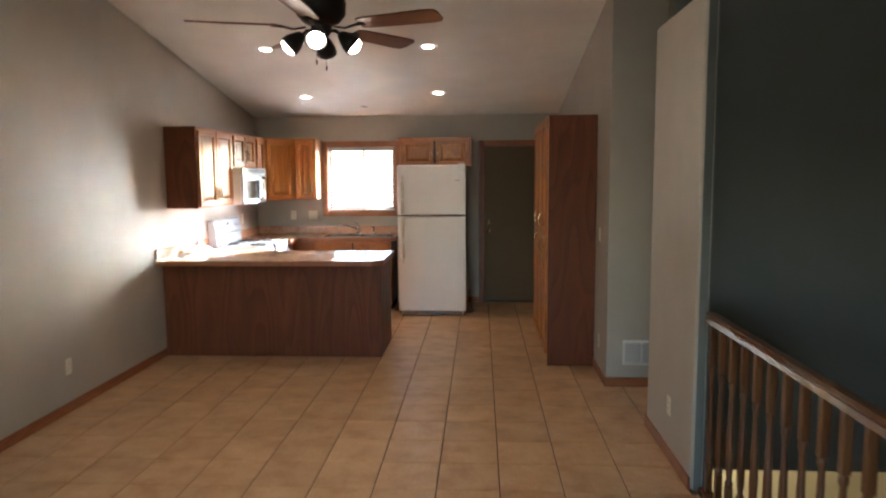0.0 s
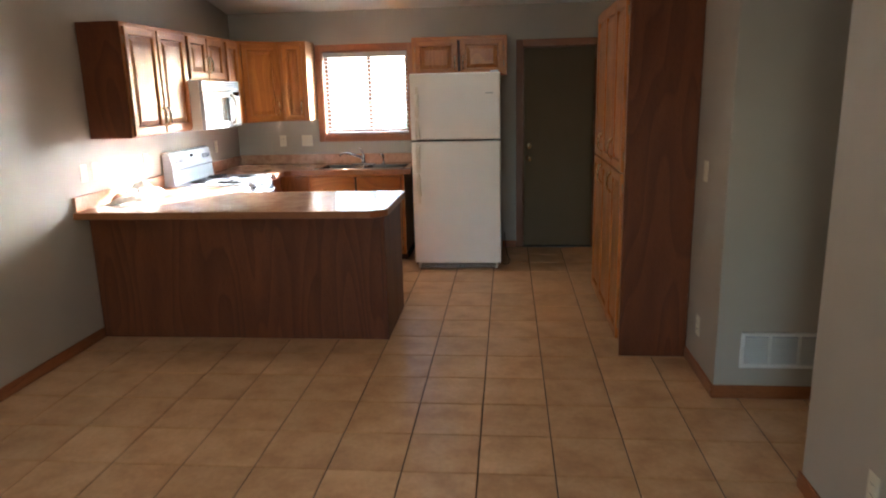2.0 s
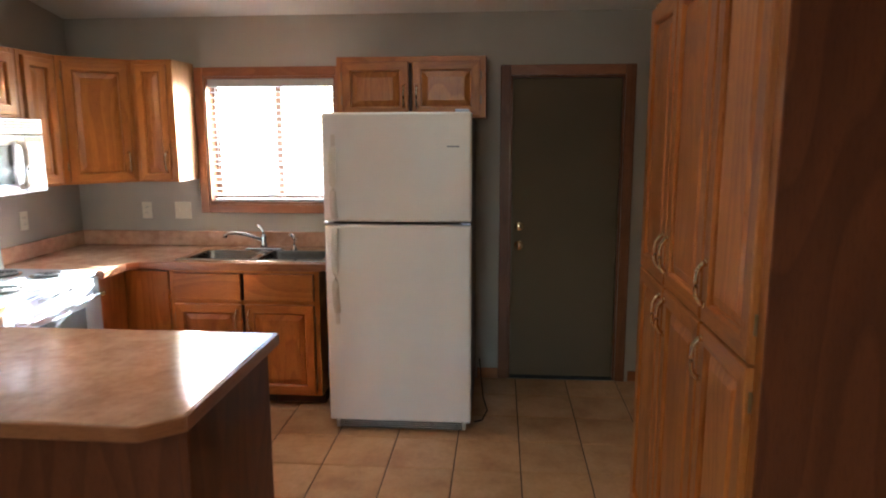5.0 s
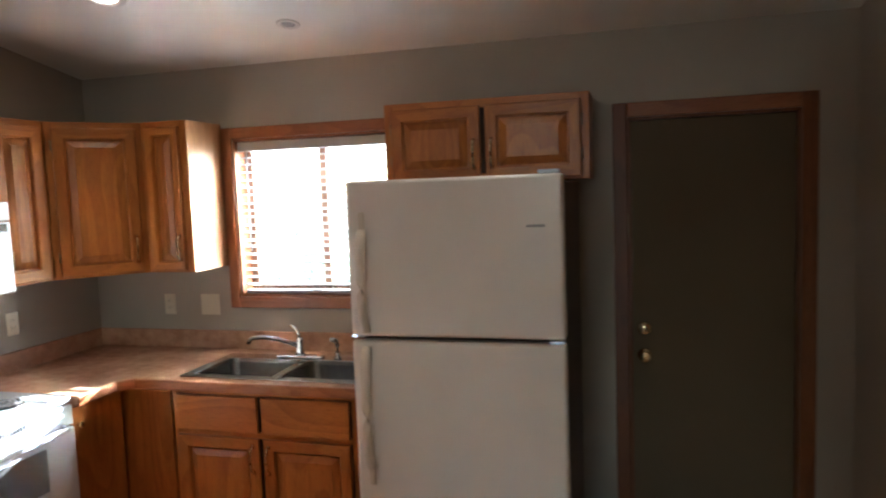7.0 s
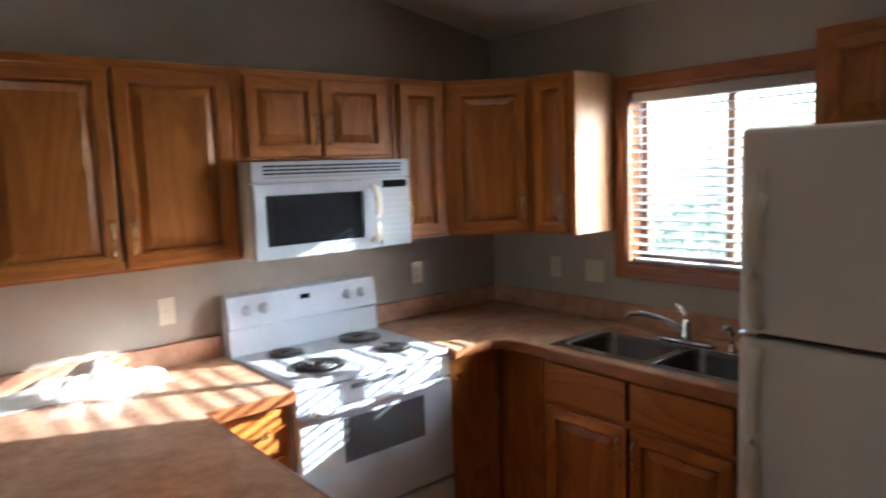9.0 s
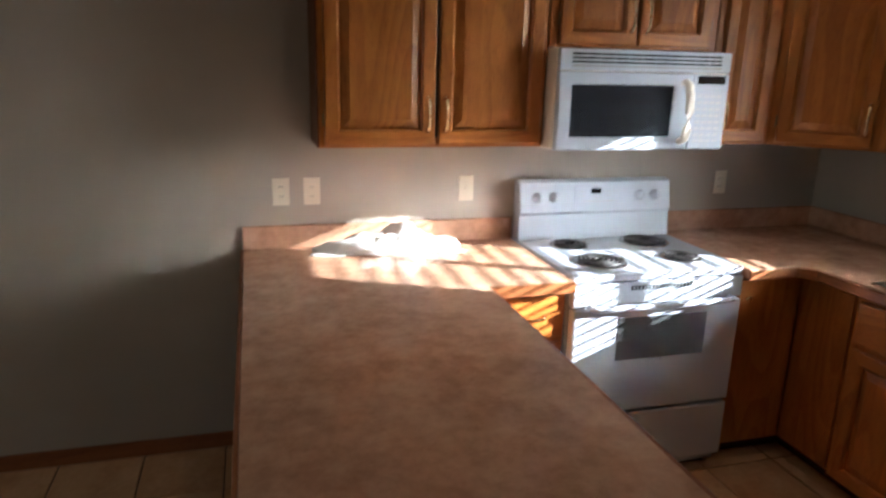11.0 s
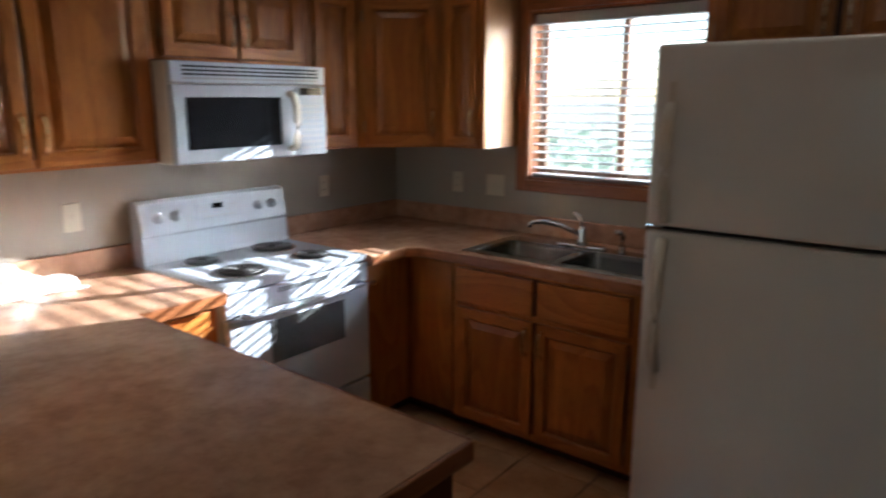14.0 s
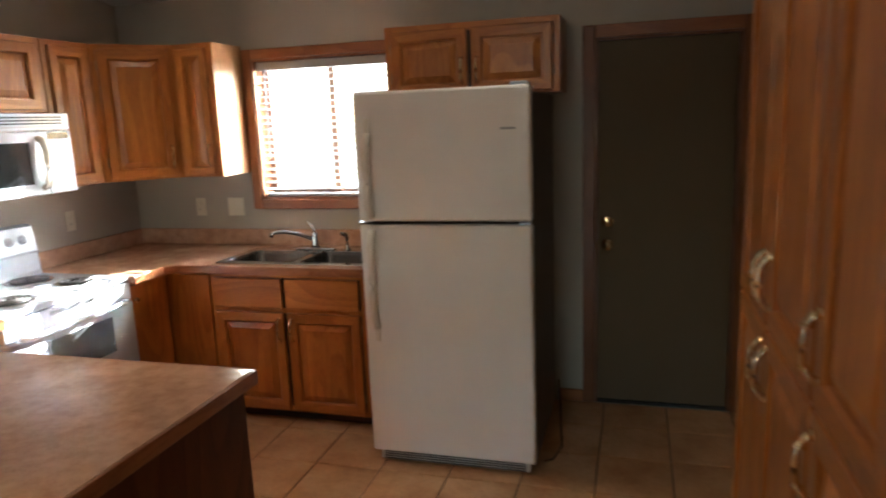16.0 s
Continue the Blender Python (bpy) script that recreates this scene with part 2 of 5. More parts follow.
def ceramic():
    m, nt, b = nodes_of("tan_ceramic_tile", 0.35)
    tc = nt.nodes.new("ShaderNodeTexCoord")
    oi = nt.nodes.new("ShaderNodeObjectInfo")
    add = nt.nodes.new("ShaderNodeVectorMath")
    nt.links.new(tc.outputs["Object"], add.inputs[0])
    sc = nt.nodes.new("ShaderNodeMath")
    sc.operation = "MULTIPLY"
    sc.inputs[1].default_value = 37.0
    nt.links.new(oi.outputs["Random"], sc.inputs[0])
    cmb = nt.nodes.new("ShaderNodeCombineXYZ")
    nt.links.new(sc.outputs[0], cmb.inputs[0])
    nt.links.new(sc.outputs[0], cmb.inputs[1])
    nt.links.new(cmb.outputs[0], add.inputs[1])
    v = add.outputs[0]
    cloud, fine = noise_tex(nt, v, 4.5, 5, 0.6), noise_tex(nt, v, 40, 4, 0.65)
    c = ramp(nt, cloud, [(0.33, (0.48, 0.265, 0.122)), (0.5, (0.61, 0.362, 0.182)), (0.68, (0.69, 0.44, 0.24))])
    d = ramp(nt, fine, [(0.35, (0.84, 0.80, 0.76)), (0.6, (1, 1, 1))])
    c = mix(nt, c, d, 0.7, "MULTIPLY")
    t = ramp(nt, oi.outputs["Random"], [(0, (0.88, 0.87, 0.86)), (1, (1.0, 1.0, 1.0))])
    c = mix(nt, c, t, 1.0, "MULTIPLY")
    nt.links.new(c, b.inputs["Base Color"])
    bump(nt, b, cloud, 0.15, 0.002)
    rough_from(nt, b, fine, 0.26, 0.46)
    return m


def glass_pane():
    m, nt, b = nodes_of("window_glass", 0.0)
    b.inputs["Transmission Weight"].default_value, b.inputs["IOR"].default_value = 1.0, 1.45
    return m


def leafy(name, a, c):
    m, nt, b = nodes_of(name, 0.7)
    g = nt.nodes.new("ShaderNodeNewGeometry")
    col = ramp(nt, g.outputs["Random Per Island"], [(0, a), (1, c)])
    nt.links.new(col, b.inputs["Base Color"])
    tr = nt.nodes.new("ShaderNodeBsdfTranslucent")
    nt.links.new(col, tr.inputs[0])
    ms = nt.nodes.new("ShaderNodeMixShader")
    ms.inputs[0].default_value = 0.55
    nt.links.new(b.outputs[0], ms.inputs[1])
    nt.links.new(tr.outputs[0], ms.inputs[2])
    nt.links.new(ms.outputs[0], nt.nodes["Material Output"].inputs["Surface"])
    return m


LAMINATE, TILE, GLASS = laminate(), ceramic(), glass_pane()
LEAF = leafy("leaf", (0.22, 0.30, 0.22), (0.36, 0.42, 0.34))
GRASS = paint("lawn", (0.20, 0.20, 0.13), 0.95, 0.6, 0.3)
BARK = paint("bark", (0.12, 0.09, 0.07), 0.9, 0.6, 0.3)


# ---- mesh helpers ----
def bx(bm, x0, x1, y0, y1, z0, z1, b=0.0, mi=0, seg=1, m=None):
    t = Matrix.Translation(((x0 + x1) / 2, (y0 + y1) / 2, (z0 + z1) / 2)) @ Matrix.Diagonal((x1 - x0, y1 - y0, z1 - z0, 1))
    vs = bmesh.ops.create_cube(bm, size=1, matrix=(m @ t) if m else t)["verts"]
    fs = {f for v in vs for f in v.link_faces}
    for f in fs:
        f.material_index = mi
    if b:
        bmesh.ops.bevel(bm, geom=list({e for f in fs for e in f.edges}), offset=b, segments=seg, affect="EDGES", profile=0.5, material=mi)


def cyl(bm, p0, p1, r, r2=None, n=16, mi=0):
    p0, p1 = Vector(p0), Vector(p1)
    d = p1 - p0
    m = Matrix.Translation((p0 + p1) / 2) @ d.to_track_quat("Z", "Y").to_matrix().to_4x4()
    vs = bmesh.ops.create_cone(bm, cap_ends=True, segments=n, radius1=r, radius2=r if r2 is None else r2, depth=d.length, matrix=m)["verts"]
    for f in {f for v in vs for f in v.link_faces}:
        f.material_index = mi
        f.smooth = len(f.verts) == 4


def tube(bm, pts, r, n=8, mi=0, flat=1.0):
    pts = [Vector(p) for p in pts]
    rings = []
    for i, p in enumerate(pts):
        d = (pts[min(i + 1, len(pts) - 1)] - pts[max(i - 1, 0)]).normalized()
        q = d.to_track_quat("Z", "Y").to_matrix()
        rr = r[i] if isinstance(r, (list, tuple)) else r
        rings.append([bm.verts.new(p + q @ Vector((math.cos(a) * rr, math.sin(a) * rr * flat, 0))) for a in (2 * math.pi * k / n for k in range(n))])
    for a, c in zip(rings, rings[1:]):
        for k in range(n):
            f = bm.faces.new((a[k], a[(k + 1) % n], c[(k + 1) % n], c[k]))
            f.smooth, f.material_index = True, mi
    for ring, rev in ((rings[0], True), (rings[-1], False)):
        f = bm.faces.new(ring[::-1] if rev else ring)
        f.material_index = mi


def lathe(bm, prof, n=24, m=Matrix(), mi=0):
    rings = []
    for r, z in prof:
        rings.append([bm.verts.new(m @ Vector((r * math.cos(a), r * math.sin(a), z))) for a in (2 * math.pi * k / n for k in range(n))])
    for a, c in zip(rings, rings[1:]):
        for k in range(n):
            f = bm.faces.new((a[k], a[(k + 1) % n], c[(k + 1) % n], c[k]))
            f.smooth, f.material_index = True, mi
    for ring, rev in ((rings[0], True), (rings[-1], False)):
        if (ring[0].co - ring[n // 2].co).length > 1e-4:
            bm.faces.new(ring[::-1] if rev else ring).material_index = mi


def prism(bm, outline, z0, z1, b=0.0, mi=0):
    """An upright prism over a counter-clockwise outline."""
    lo = [bm.verts.new((x, y, z0)) for x, y in outline]
    hi = [bm.verts.new((x, y, z1)) for x, y in outline]
    fs = [bm.faces.new(lo[::-1]), bm.faces.new(hi)]
    for i in range(len(outline)):
        j = (i + 1) % len(outline)
        fs.append(bm.faces.new((lo[i], lo[j], hi[j], hi[i])))
    for f in fs:
        f.material_index = mi
    if b:
        bmesh.ops.bevel(bm, geom=[e for e in fs[1].edges], offset=b, segments=2, affect="EDGES", profile=0.5)


def mesh_of(name, bm, mats):
    bmesh.ops.recalc_face_normals(bm, faces=bm.faces)
    me = bpy.data.meshes.new(name)
    bm.to_mesh(me)
    bm.free()
    for m in mats if isinstance(mats, (list, tuple)) else [mats]:
        me.materials.append(m)
    return me


def part(name, bm, mats, parent=None, label=""):
    ob = new(name, mesh_of(name, bm, mats))
    if parent:
        ob.parent = parent
    if label:
        ob["label"] = label
    return ob


def thing(name, m, label, category, group=""):
    ob = new(name)
    ob.empty_display_size = 0.1
    ob.matrix_world = m
    return tagged(ob, label, category, group)


def B():
    return bmesh.new()


def structure(name, bm, mats, label, category):
    return tagged(part(name, bm, mats), label, category, kind="structure")


def ceil_z(y):
    return CEIL_Z + SLOPE * (YB - max(y, RIDGE_Y) - max(0, RIDGE_Y - y))


# ---- large structure ----
def gable_wall(bm, x0, x1, y0, y1, z0):
    """A wall along y whose top follows the vaulted ceiling."""
    ys = sorted({y0, y1, *([RIDGE_Y] if y0 < RIDGE_Y < y1 else [])})
    outline = [(y0, z0), (y1, z0)] + [(y, ceil_z(y)) for y in ys[::-1]]
    a = [bm.verts.new((x0, y, z)) for y, z in outline]
    c = [bm.verts.new((x1, y, z)) for y, z in outline]
    bm.faces.new(a)
    bm.faces.new(c[::-1])
    for i in range(len(outline)):
        j = (i + 1) % len(outline)
        bm.faces.new((a[i], c[i], c[j], a[j]))


bm = B()
gable_wall(bm, XL - 0.14, XL, SOUTH_Y, YB, -0.25)
structure("wall_west", bm, WALL, "greige painted drywall wall beside the peninsula", "wall")

WX0, WX1, WZ0, WZ1 = WINDOW
DX0, DX1, DZ = -0.315, 0.412, 2.04
bm = B()
Y0, Y1 = YB, YB + 0.16
bx(bm, XL - 0.14, WX0, Y0, Y1, -0.25, CEIL_Z)
bx(bm, WX0, WX1, Y0, Y1, -0.25, WZ0)
bx(bm, WX0, WX1, Y0, Y1, WZ1, CEIL_Z)
bx(bm, WX1, DX0, Y0, Y1, -0.25, CEIL_Z)
bx(bm, DX0, DX1, Y0, Y1, DZ, CEIL_Z)
bx(bm, DX0, DX1, Y0, Y1, -0.25, 0.0)
bx(bm, DX1, 3.52, Y0, Y1, -0.25, CEIL_Z)
structure("wall_north", bm, WALL, "greige painted kitchen wall with window and door", "wall")

bm = B()
gable_wall(bm, XR, XR + 0.12, HALL_Y, YB, -0.006)
structure("wall_east", bm, WALL, "greige painted wall behind the pantry", "wall")
bm = B()
bx(bm, XR + 0.12, 3.4, HALL_Y, HALL_Y + 0.12, -0.006, ceil_z(HALL_Y))
structure("wall_hall", bm, WALL, "greige painted hallway wall with return grille", "wall")
bm = B()
gable_wall(bm, 3.4, 3.52, SOUTH_Y, YB, -2.8)
structure("wall_hall_end", bm, WALL, "plain painted wall closing the hallway", "wall")
bm = B()
bx(bm, 0.745, 0.815, 3.425, 4.385, 0, 2.575, 0.02, seg=3)
structure("wall_pillar", bm, WALL, "greige painted wall end with rounded corners beside the stairwell", "wall")
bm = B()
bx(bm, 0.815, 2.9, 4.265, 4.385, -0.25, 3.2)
structure("wall_stairwell", bm, DARK_WALL, "dark grey-green stairwell wall", "wall")
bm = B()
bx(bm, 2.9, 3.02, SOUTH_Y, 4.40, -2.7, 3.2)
structure("wall_stairwell_east", bm, DARK_WALL, "dark grey-green far stairwell wall", "wall")
# Thin dark sheets so the wall end blends into the stairwell in view.
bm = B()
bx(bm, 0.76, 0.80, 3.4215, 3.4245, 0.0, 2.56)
structure("wall_pillar_end", bm, DARK_WALL, "thin dark sheet over the edge of the wall end", "wall")
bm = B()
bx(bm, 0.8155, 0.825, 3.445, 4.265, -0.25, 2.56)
structure("wall_pillar_side", bm, DARK_WALL, "thin dark sheet over the stair side of the wall end", "wall")
bm = B()
bx(bm, 0.0, 3.4, 6.2, 6.3, -2.7, -0.25)
bx(bm, 0.0, 0.1, SOUTH_Y, 6.2, -2.7, -0.25)
structure("wall_lower", bm, LOWER_WALL, "warm lit plain wall of the lower level", "wall")
bm = B()
bx(bm, XL - 0.14, -2.4, SOUTH_Y - 0.14, SOUTH_Y, -0.25, ceil_z(SOUTH_Y))
bx(bm, -0.2, 3.52, SOUTH_Y - 0.14, SOUTH_Y, -2.8, ceil_z(SOUTH_Y))
bx(bm, -2.4, -0.2, SOUTH_Y - 0.14, SOUTH_Y, -0.25, 0.7)
bx(bm, -2.4, -0.2, SOUTH_Y - 0.14, SOUTH_Y, 2.0, ceil_z(SOUTH_Y))
structure("wall_south", bm, WALL, "plain painted living room wall with window opening", "wall")

bm = B()
for ya, yb in ((RIDGE_Y, YB + 0.16), (SOUTH_Y - 0.14, RIDGE_Y)):
    za, zb = (CEIL_Z + SLOPE * (YB - RIDGE_Y)), (CEIL_Z - SLOPE * 0.16 if yb > RIDGE_Y else 0)
    if yb == RIDGE_Y:
        pts = [(ya, ceil_z(SOUTH_Y) - SLOPE * 0.14), (yb, za)]
    else:
        pts = [(ya, za), (yb, zb)]
    (p, pz), (q, qz) = pts
    vs = [bm.verts.new(c) for c in ((XL - 0.14, p, pz), (3.52, p, pz), (3.52, q, qz), (XL - 0.14, q, qz),
                                    (XL - 0.14, p, pz + 0.12), (3.52, p, pz + 0.12), (3.52, q, qz + 0.12), (XL - 0.14, q, qz + 0.12))]
    for f in ((0, 1, 2, 3), (7, 6, 5, 4), (0, 4, 5, 1), (1, 5, 6, 2), (2, 6, 7, 3), (3, 7, 4, 0)):
        bm.faces.new([vs[i] for i in f])
structure("ceiling", bm, CEIL, "off-white vaulted painted ceiling", "ceiling")

bm = B()
bx(bm, XL, 0.85, SOUTH_Y, 3.5, -0.25, -0.006)
bx(bm, XL, 0.865, 3.5, 4.40, -0.25, -0.006)
bx(bm, XL, 3.4, 4.40, HALL_Y, -0.25, -0.006)
bx(bm, XR + 0.001, 3.4, HALL_Y, 6.3, -0.25, -0.006)
bx(bm, XL, XR - 0.0, HALL_Y, YB, -0.25, -0.006)
floor = structure("floor", bm, GROUT, "tan ceramic tile floor with dark grout joints", "floor")
bm = B()
bx(bm, 0.0, 3.4, SOUTH_Y, 6.3, -2.9, -2.7)
structure("floor_lower", bm, CARPET, "beige carpet on the lower level", "floor")


def baseboard(x0, y0, x1, y1, nx, ny):
    """Oak base trim along a wall from one point to another, standing out by the normal."""
    bm = B()
    t = 0.012
    xs, ys = sorted((x0, x1, x0 + nx * t, x1 + nx * t)), sorted((y0, y1, y0 + ny * t, y1 + ny * t))
    bx(bm, xs[0], xs[-1], ys[0], ys[-1], 0.001, 0.075, 0.004)
    structure("baseboard", bm, OAK_Y if nx else TRIM, "reddish oak baseboard", "baseboard")


baseboard(XL + 0.001, 1.0, XL + 0.001, 6.02, 1, 0)
baseboard(XL + 0.001, SOUTH_Y, XL + 0.001, 0.999, 1, 0)
baseboard(XR - 0.001, HALL_Y, XR - 0.001, 5.82, -1, 0)
baseboard(XR - 0.001, 7.10, XR - 0.001, YB - 0.001, -1, 0)
baseboard(XR - 0.012, HALL_Y - 0.001, 3.3, HALL_Y - 0.001, 0, -1)
baseboard(0.744, 3.425, 0.744, 4.385, -1, 0)
baseboard(-0.52, YB - 0.001, -0.38, YB - 0.001, 0, -1)
baseboard(0.50, YB - 0.001, XR - 0.015, YB - 0.001, 0, -1)

# floor tiles: one mesh shared by the whole tiles, cut tiles along the walls
GAP = 0.0068


def tile_mesh(w, d):
    bm = B()
    h, e = 0.006, 0.003
    lo = [(-w / 2, -d / 2), (w / 2, -d / 2), (w / 2, d / 2), (-w / 2, d / 2)]
    a = [bm.verts.new((x, y, -h)) for x, y in lo]
    c = [bm.verts.new((x, y, -0.002)) for x, y in lo]
    f = [bm.verts.new((x - math.copysign(e, x), y - math.copysign(e, y), 0)) for x, y in lo]
    bm.faces.new(f)
    for p, q in ((a, c), (c, f)):
        for i in range(4):
            bm.faces.new((p[i], p[(i + 1) % 4], q[(i + 1) % 4], q[i]))
    return mesh_of("tile", bm, TILE)


TILE_MESHES = {}


def lay_tile(xa, xb, ya, yb):
    w, d = round(xb - xa - GAP, 4), round(yb - ya - GAP, 4)
    if w < 0.008 or d < 0.008:
        return
    if (w, d) not in TILE_MESHES:
        TILE_MESHES[(w, d)] = tile_mesh(w, d)
    ob = new("tile", TILE_MESHES[(w, d)])
    ob.parent = floor
    ob.location = ((xa + xb) / 2, (ya + yb) / 2, 0)
    ob.rotation_euler = (random.uniform(-0.0012, 0.0012), random.uniform(-0.0012, 0.0012), 0)


def lay_floor():
    far = B()
    for j in range(-26, 13):
        ya, yb = TY0 + j * PITCH, TY0 + (j + 1) * PITCH
        ya, yb = max(ya, SOUTH_Y), min(yb, YB)
        if yb - ya < 0.016:
            continue
        right = XR if ya >= HALL_Y - 0.02 else (3.4 if ya > 4.39 else (0.745 if ya > 3.2 else 0.78))
        if ya < HALL_Y - 0.02 < yb:
            right = 3.4
        for i in range(-9, 14):
            xa, xb = TX0 + i * PITCH, TX0 + (i + 1) * PITCH
            xa, xb = max(xa, XL), min(xb, right)
            if xb - xa < 0.016:
                continue
            if xb < -1.4 and ya > 6.1 and (xb < -2.75 or ya > 8.25 or yb < 6.7):
                continue
            near = 2.3 < ya and xb < 1.5
            if near:
                if xa > XR - 0.01 and yb > HALL_Y:
                    lay_tile(xa, xb, ya, HALL_Y)
                else:
                    lay_tile(xa, xb, ya, yb)
            else:
                y1 = min(yb, HALL_Y) if xa > XR - 0.01 else yb
                bx(far, xa + GAP / 2, xb - GAP / 2, ya + GAP / 2, y1 - GAP / 2, -0.0058, 0.0)
    ob = part("far_tiles", far, TILE, floor)
    ob["kind"] = "stuff"


# ---- cabinets ----
def pull(parent, x, z, y=-0.02, length=0.122, upright=True):
    """A bowed cabinet pull with a plump grip, bead collars and flared feet, on a door's face."""
    bm = B()
    h = length / 2
    pts, rad = [], []
    for k in range(15):
        u = -1 + 2 * k / 14
        out = 0.023 * (1 - u ** 4)
        pts.append((x, y - 0.003 - out, z + u * h) if upright else (x + u * h, y - 0.003 - out, z))
        rad.append(0.0072 - 0.0024 * abs(u) + 0.0045 * abs(u) ** 5)
    tube(bm, pts, rad, 10)
    for s in (-1, 1):
        for c, r in ((0.62, 0.0108), (0.72, 0.0086)):
            o = y - 0.003 - 0.023 * (1 - c ** 4)
            p0, p1 = z + s * (c - 0.035) * h, z + s * (c + 0.035) * h
            if upright:
                cyl(bm, (x, o, p0), (x, o, p1), r, r * 0.8, 10)
            else:
                cyl(bm, (x + p0 - z, o, z), (x + p1 - z, o, z), r, r * 0.8, 10)
        p = (x, z + s * h) if upright else (x + s * h, z)
        cyl(bm, (p[0], y + 0.001, p[1]), (p[0], y - 0.007, p[1]), 0.0125, 0.0075, 12)
    return part("handle", bm, BRASS, parent, "polished nickel-brass bow pull")


def panel_door(cab, x0, x1, z0, z1, name="door", handle=None, stile=0.056, y=0.0):
    """A raised-panel oak door on the plane y of its cabinet: stiles, rails and a fielded panel."""
    bm = B()
    t = 0.02
    loops = []
    for ins, dy in ((0.0, -0.0005), (0.0, -t + 0.005), (0.002, -t + 0.0015), (0.006, -t), (stile - 0.007, -t), (stile - 0.003, -t + 0.004), (stile, -t + 0.008), (stile, -0.0005)):
        loops.append([bm.verts.new(p) for p in ((x0 + ins, y + dy, z0 + ins), (x1 - ins, y + dy, z0 + ins), (x1 - ins, y + dy, z1 - ins), (x0 + ins, y + dy, z1 - ins))])
    for p, q in zip(loops, loops[1:] + loops[:1]):
        for k in range(4):
            f = bm.faces.new((p[k], p[(k + 1) % 4], q[(k + 1) % 4], q[k]))
            f.material_index = 1 if k in (0, 2) else 0
    d = part(name, bm, [OAK, OAK_H], cab)
    bm = B()
    a0, a1, c0, c1 = x0 + stile, x1 - stile, z0 + stile, z1 - stile
    rings = []
    for inset, depth in ((0.0, -0.002), (0.0065, -0.002), (0.011, -0.006), (0.038, -0.0165), (0.041, -0.0165)):
        i = min(inset, (a1 - a0) / 2 - 0.004)
        rings.append([bm.verts.new(p) for p in ((a0 + i, y + depth, c0 + i), (a1 - i, y + depth, c0 + i), (a1 - i, y + depth, c1 - i), (a0 + i, y + depth, c1 - i))])
    for p, q in zip(rings, rings[1:]):
        for k in range(4):
            bm.faces.new((p[k], p[(k + 1) % 4], q[(k + 1) % 4], q[k]))
    bm.faces.new(rings[-1])
    part("panel", bm, OAK, d)
    if handle:
        ex = x1 + 0.004 if handle[0] == "l" else x0 - 0.004
        for hz2 in (z0 + 0.07, z1 - 0.11):
            bm = B()
            cyl(bm, (ex, y - 0.006, hz2), (ex, y - 0.006, hz2 + 0.05), 0.0045, n=8)
            part("hinge", bm, BRONZE_BRASS, d, "small antique brass hinge")
        hx = x0 + stile / 2 if handle[0] == "l" else x1 - stile / 2
        hz = z0 + 0.115 if handle[1] == "b" else z1 - 0.095
        pull(d, hx, hz, y - t)
    return d


def carcass(cab, w, depth, z0, z1, side=OAK, face=0.04):
    """Box, face frame and end panels of a cabinet."""
    bm = B()
    bx(bm, 0.0, w, 0.02, depth, z0, z1, 0.0)
    part("body", bm, side, cab)
    bm = B()
    for xa, xb in ((0.0, face), (w - face, w)):
        bx(bm, xa, xb, 0.0, 0.0195, z0, z1, 0.0015)
    bx(bm, face, w - face, 0.0005, 0.0195, z0, z0 + face, 0.001, 1)
    bx(bm, face, w - face, 0.0005, 0.0195, z1 - face, z1, 0.001, 1)
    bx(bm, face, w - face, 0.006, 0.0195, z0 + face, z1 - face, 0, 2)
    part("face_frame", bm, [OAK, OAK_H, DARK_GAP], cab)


UZ0, UZ1 = 1.372, 2.134
UPPER = "uppers over the counter"


def upper(m, w, z0, z1, doors, label, depth=0.30):
    cab = thing("wall_cabinet", m, label, "cabinet", UPPER)
    carcass(cab, w, depth, z0, z1)
    for x0, x1, hd in doors:
        panel_door(cab, x0, x1, z0 + 0.012, z1 - 0.03, handle=hd, stile=0.056 if x1 - x0 > 0.22 else 0.045)
    return cab


LEFT = XL + 0.30 + 0.002
upper(pose(LEFT, 6.185, 0, 0, 0, 90), 0.90, UZ0, UZ1, [(0.02, 0.443, "rb"), (0.457, 0.88, "lb")], "honey oak double-door wall cabinet beside the microwave")
end = bpy.data.objects["wall_cabinet"]
# Oak like the body, coloured darker because this end is unlit.
bm = B()
bx(bm, -0.006, -0.0005, 0.0, 0.30, UZ0, UZ1, 0.001)
part("end_panel", bm, PANEL, end, "oak end panel with shade put into its colour")
upper(pose(LEFT, 7.089, 0, 0, 0, 90), 0.764, 1.765, UZ1, [(0.04, 0.376, "rb"), (0.388, 0.724, "lb")], "short honey oak wall cabinet above the microwave")
upper(pose(LEFT, 7.857, 0, 0, 0, 90), 0.325, UZ0, UZ1, [(0.035, 0.29, "lb")], "narrow honey oak wall cabinet with one door")


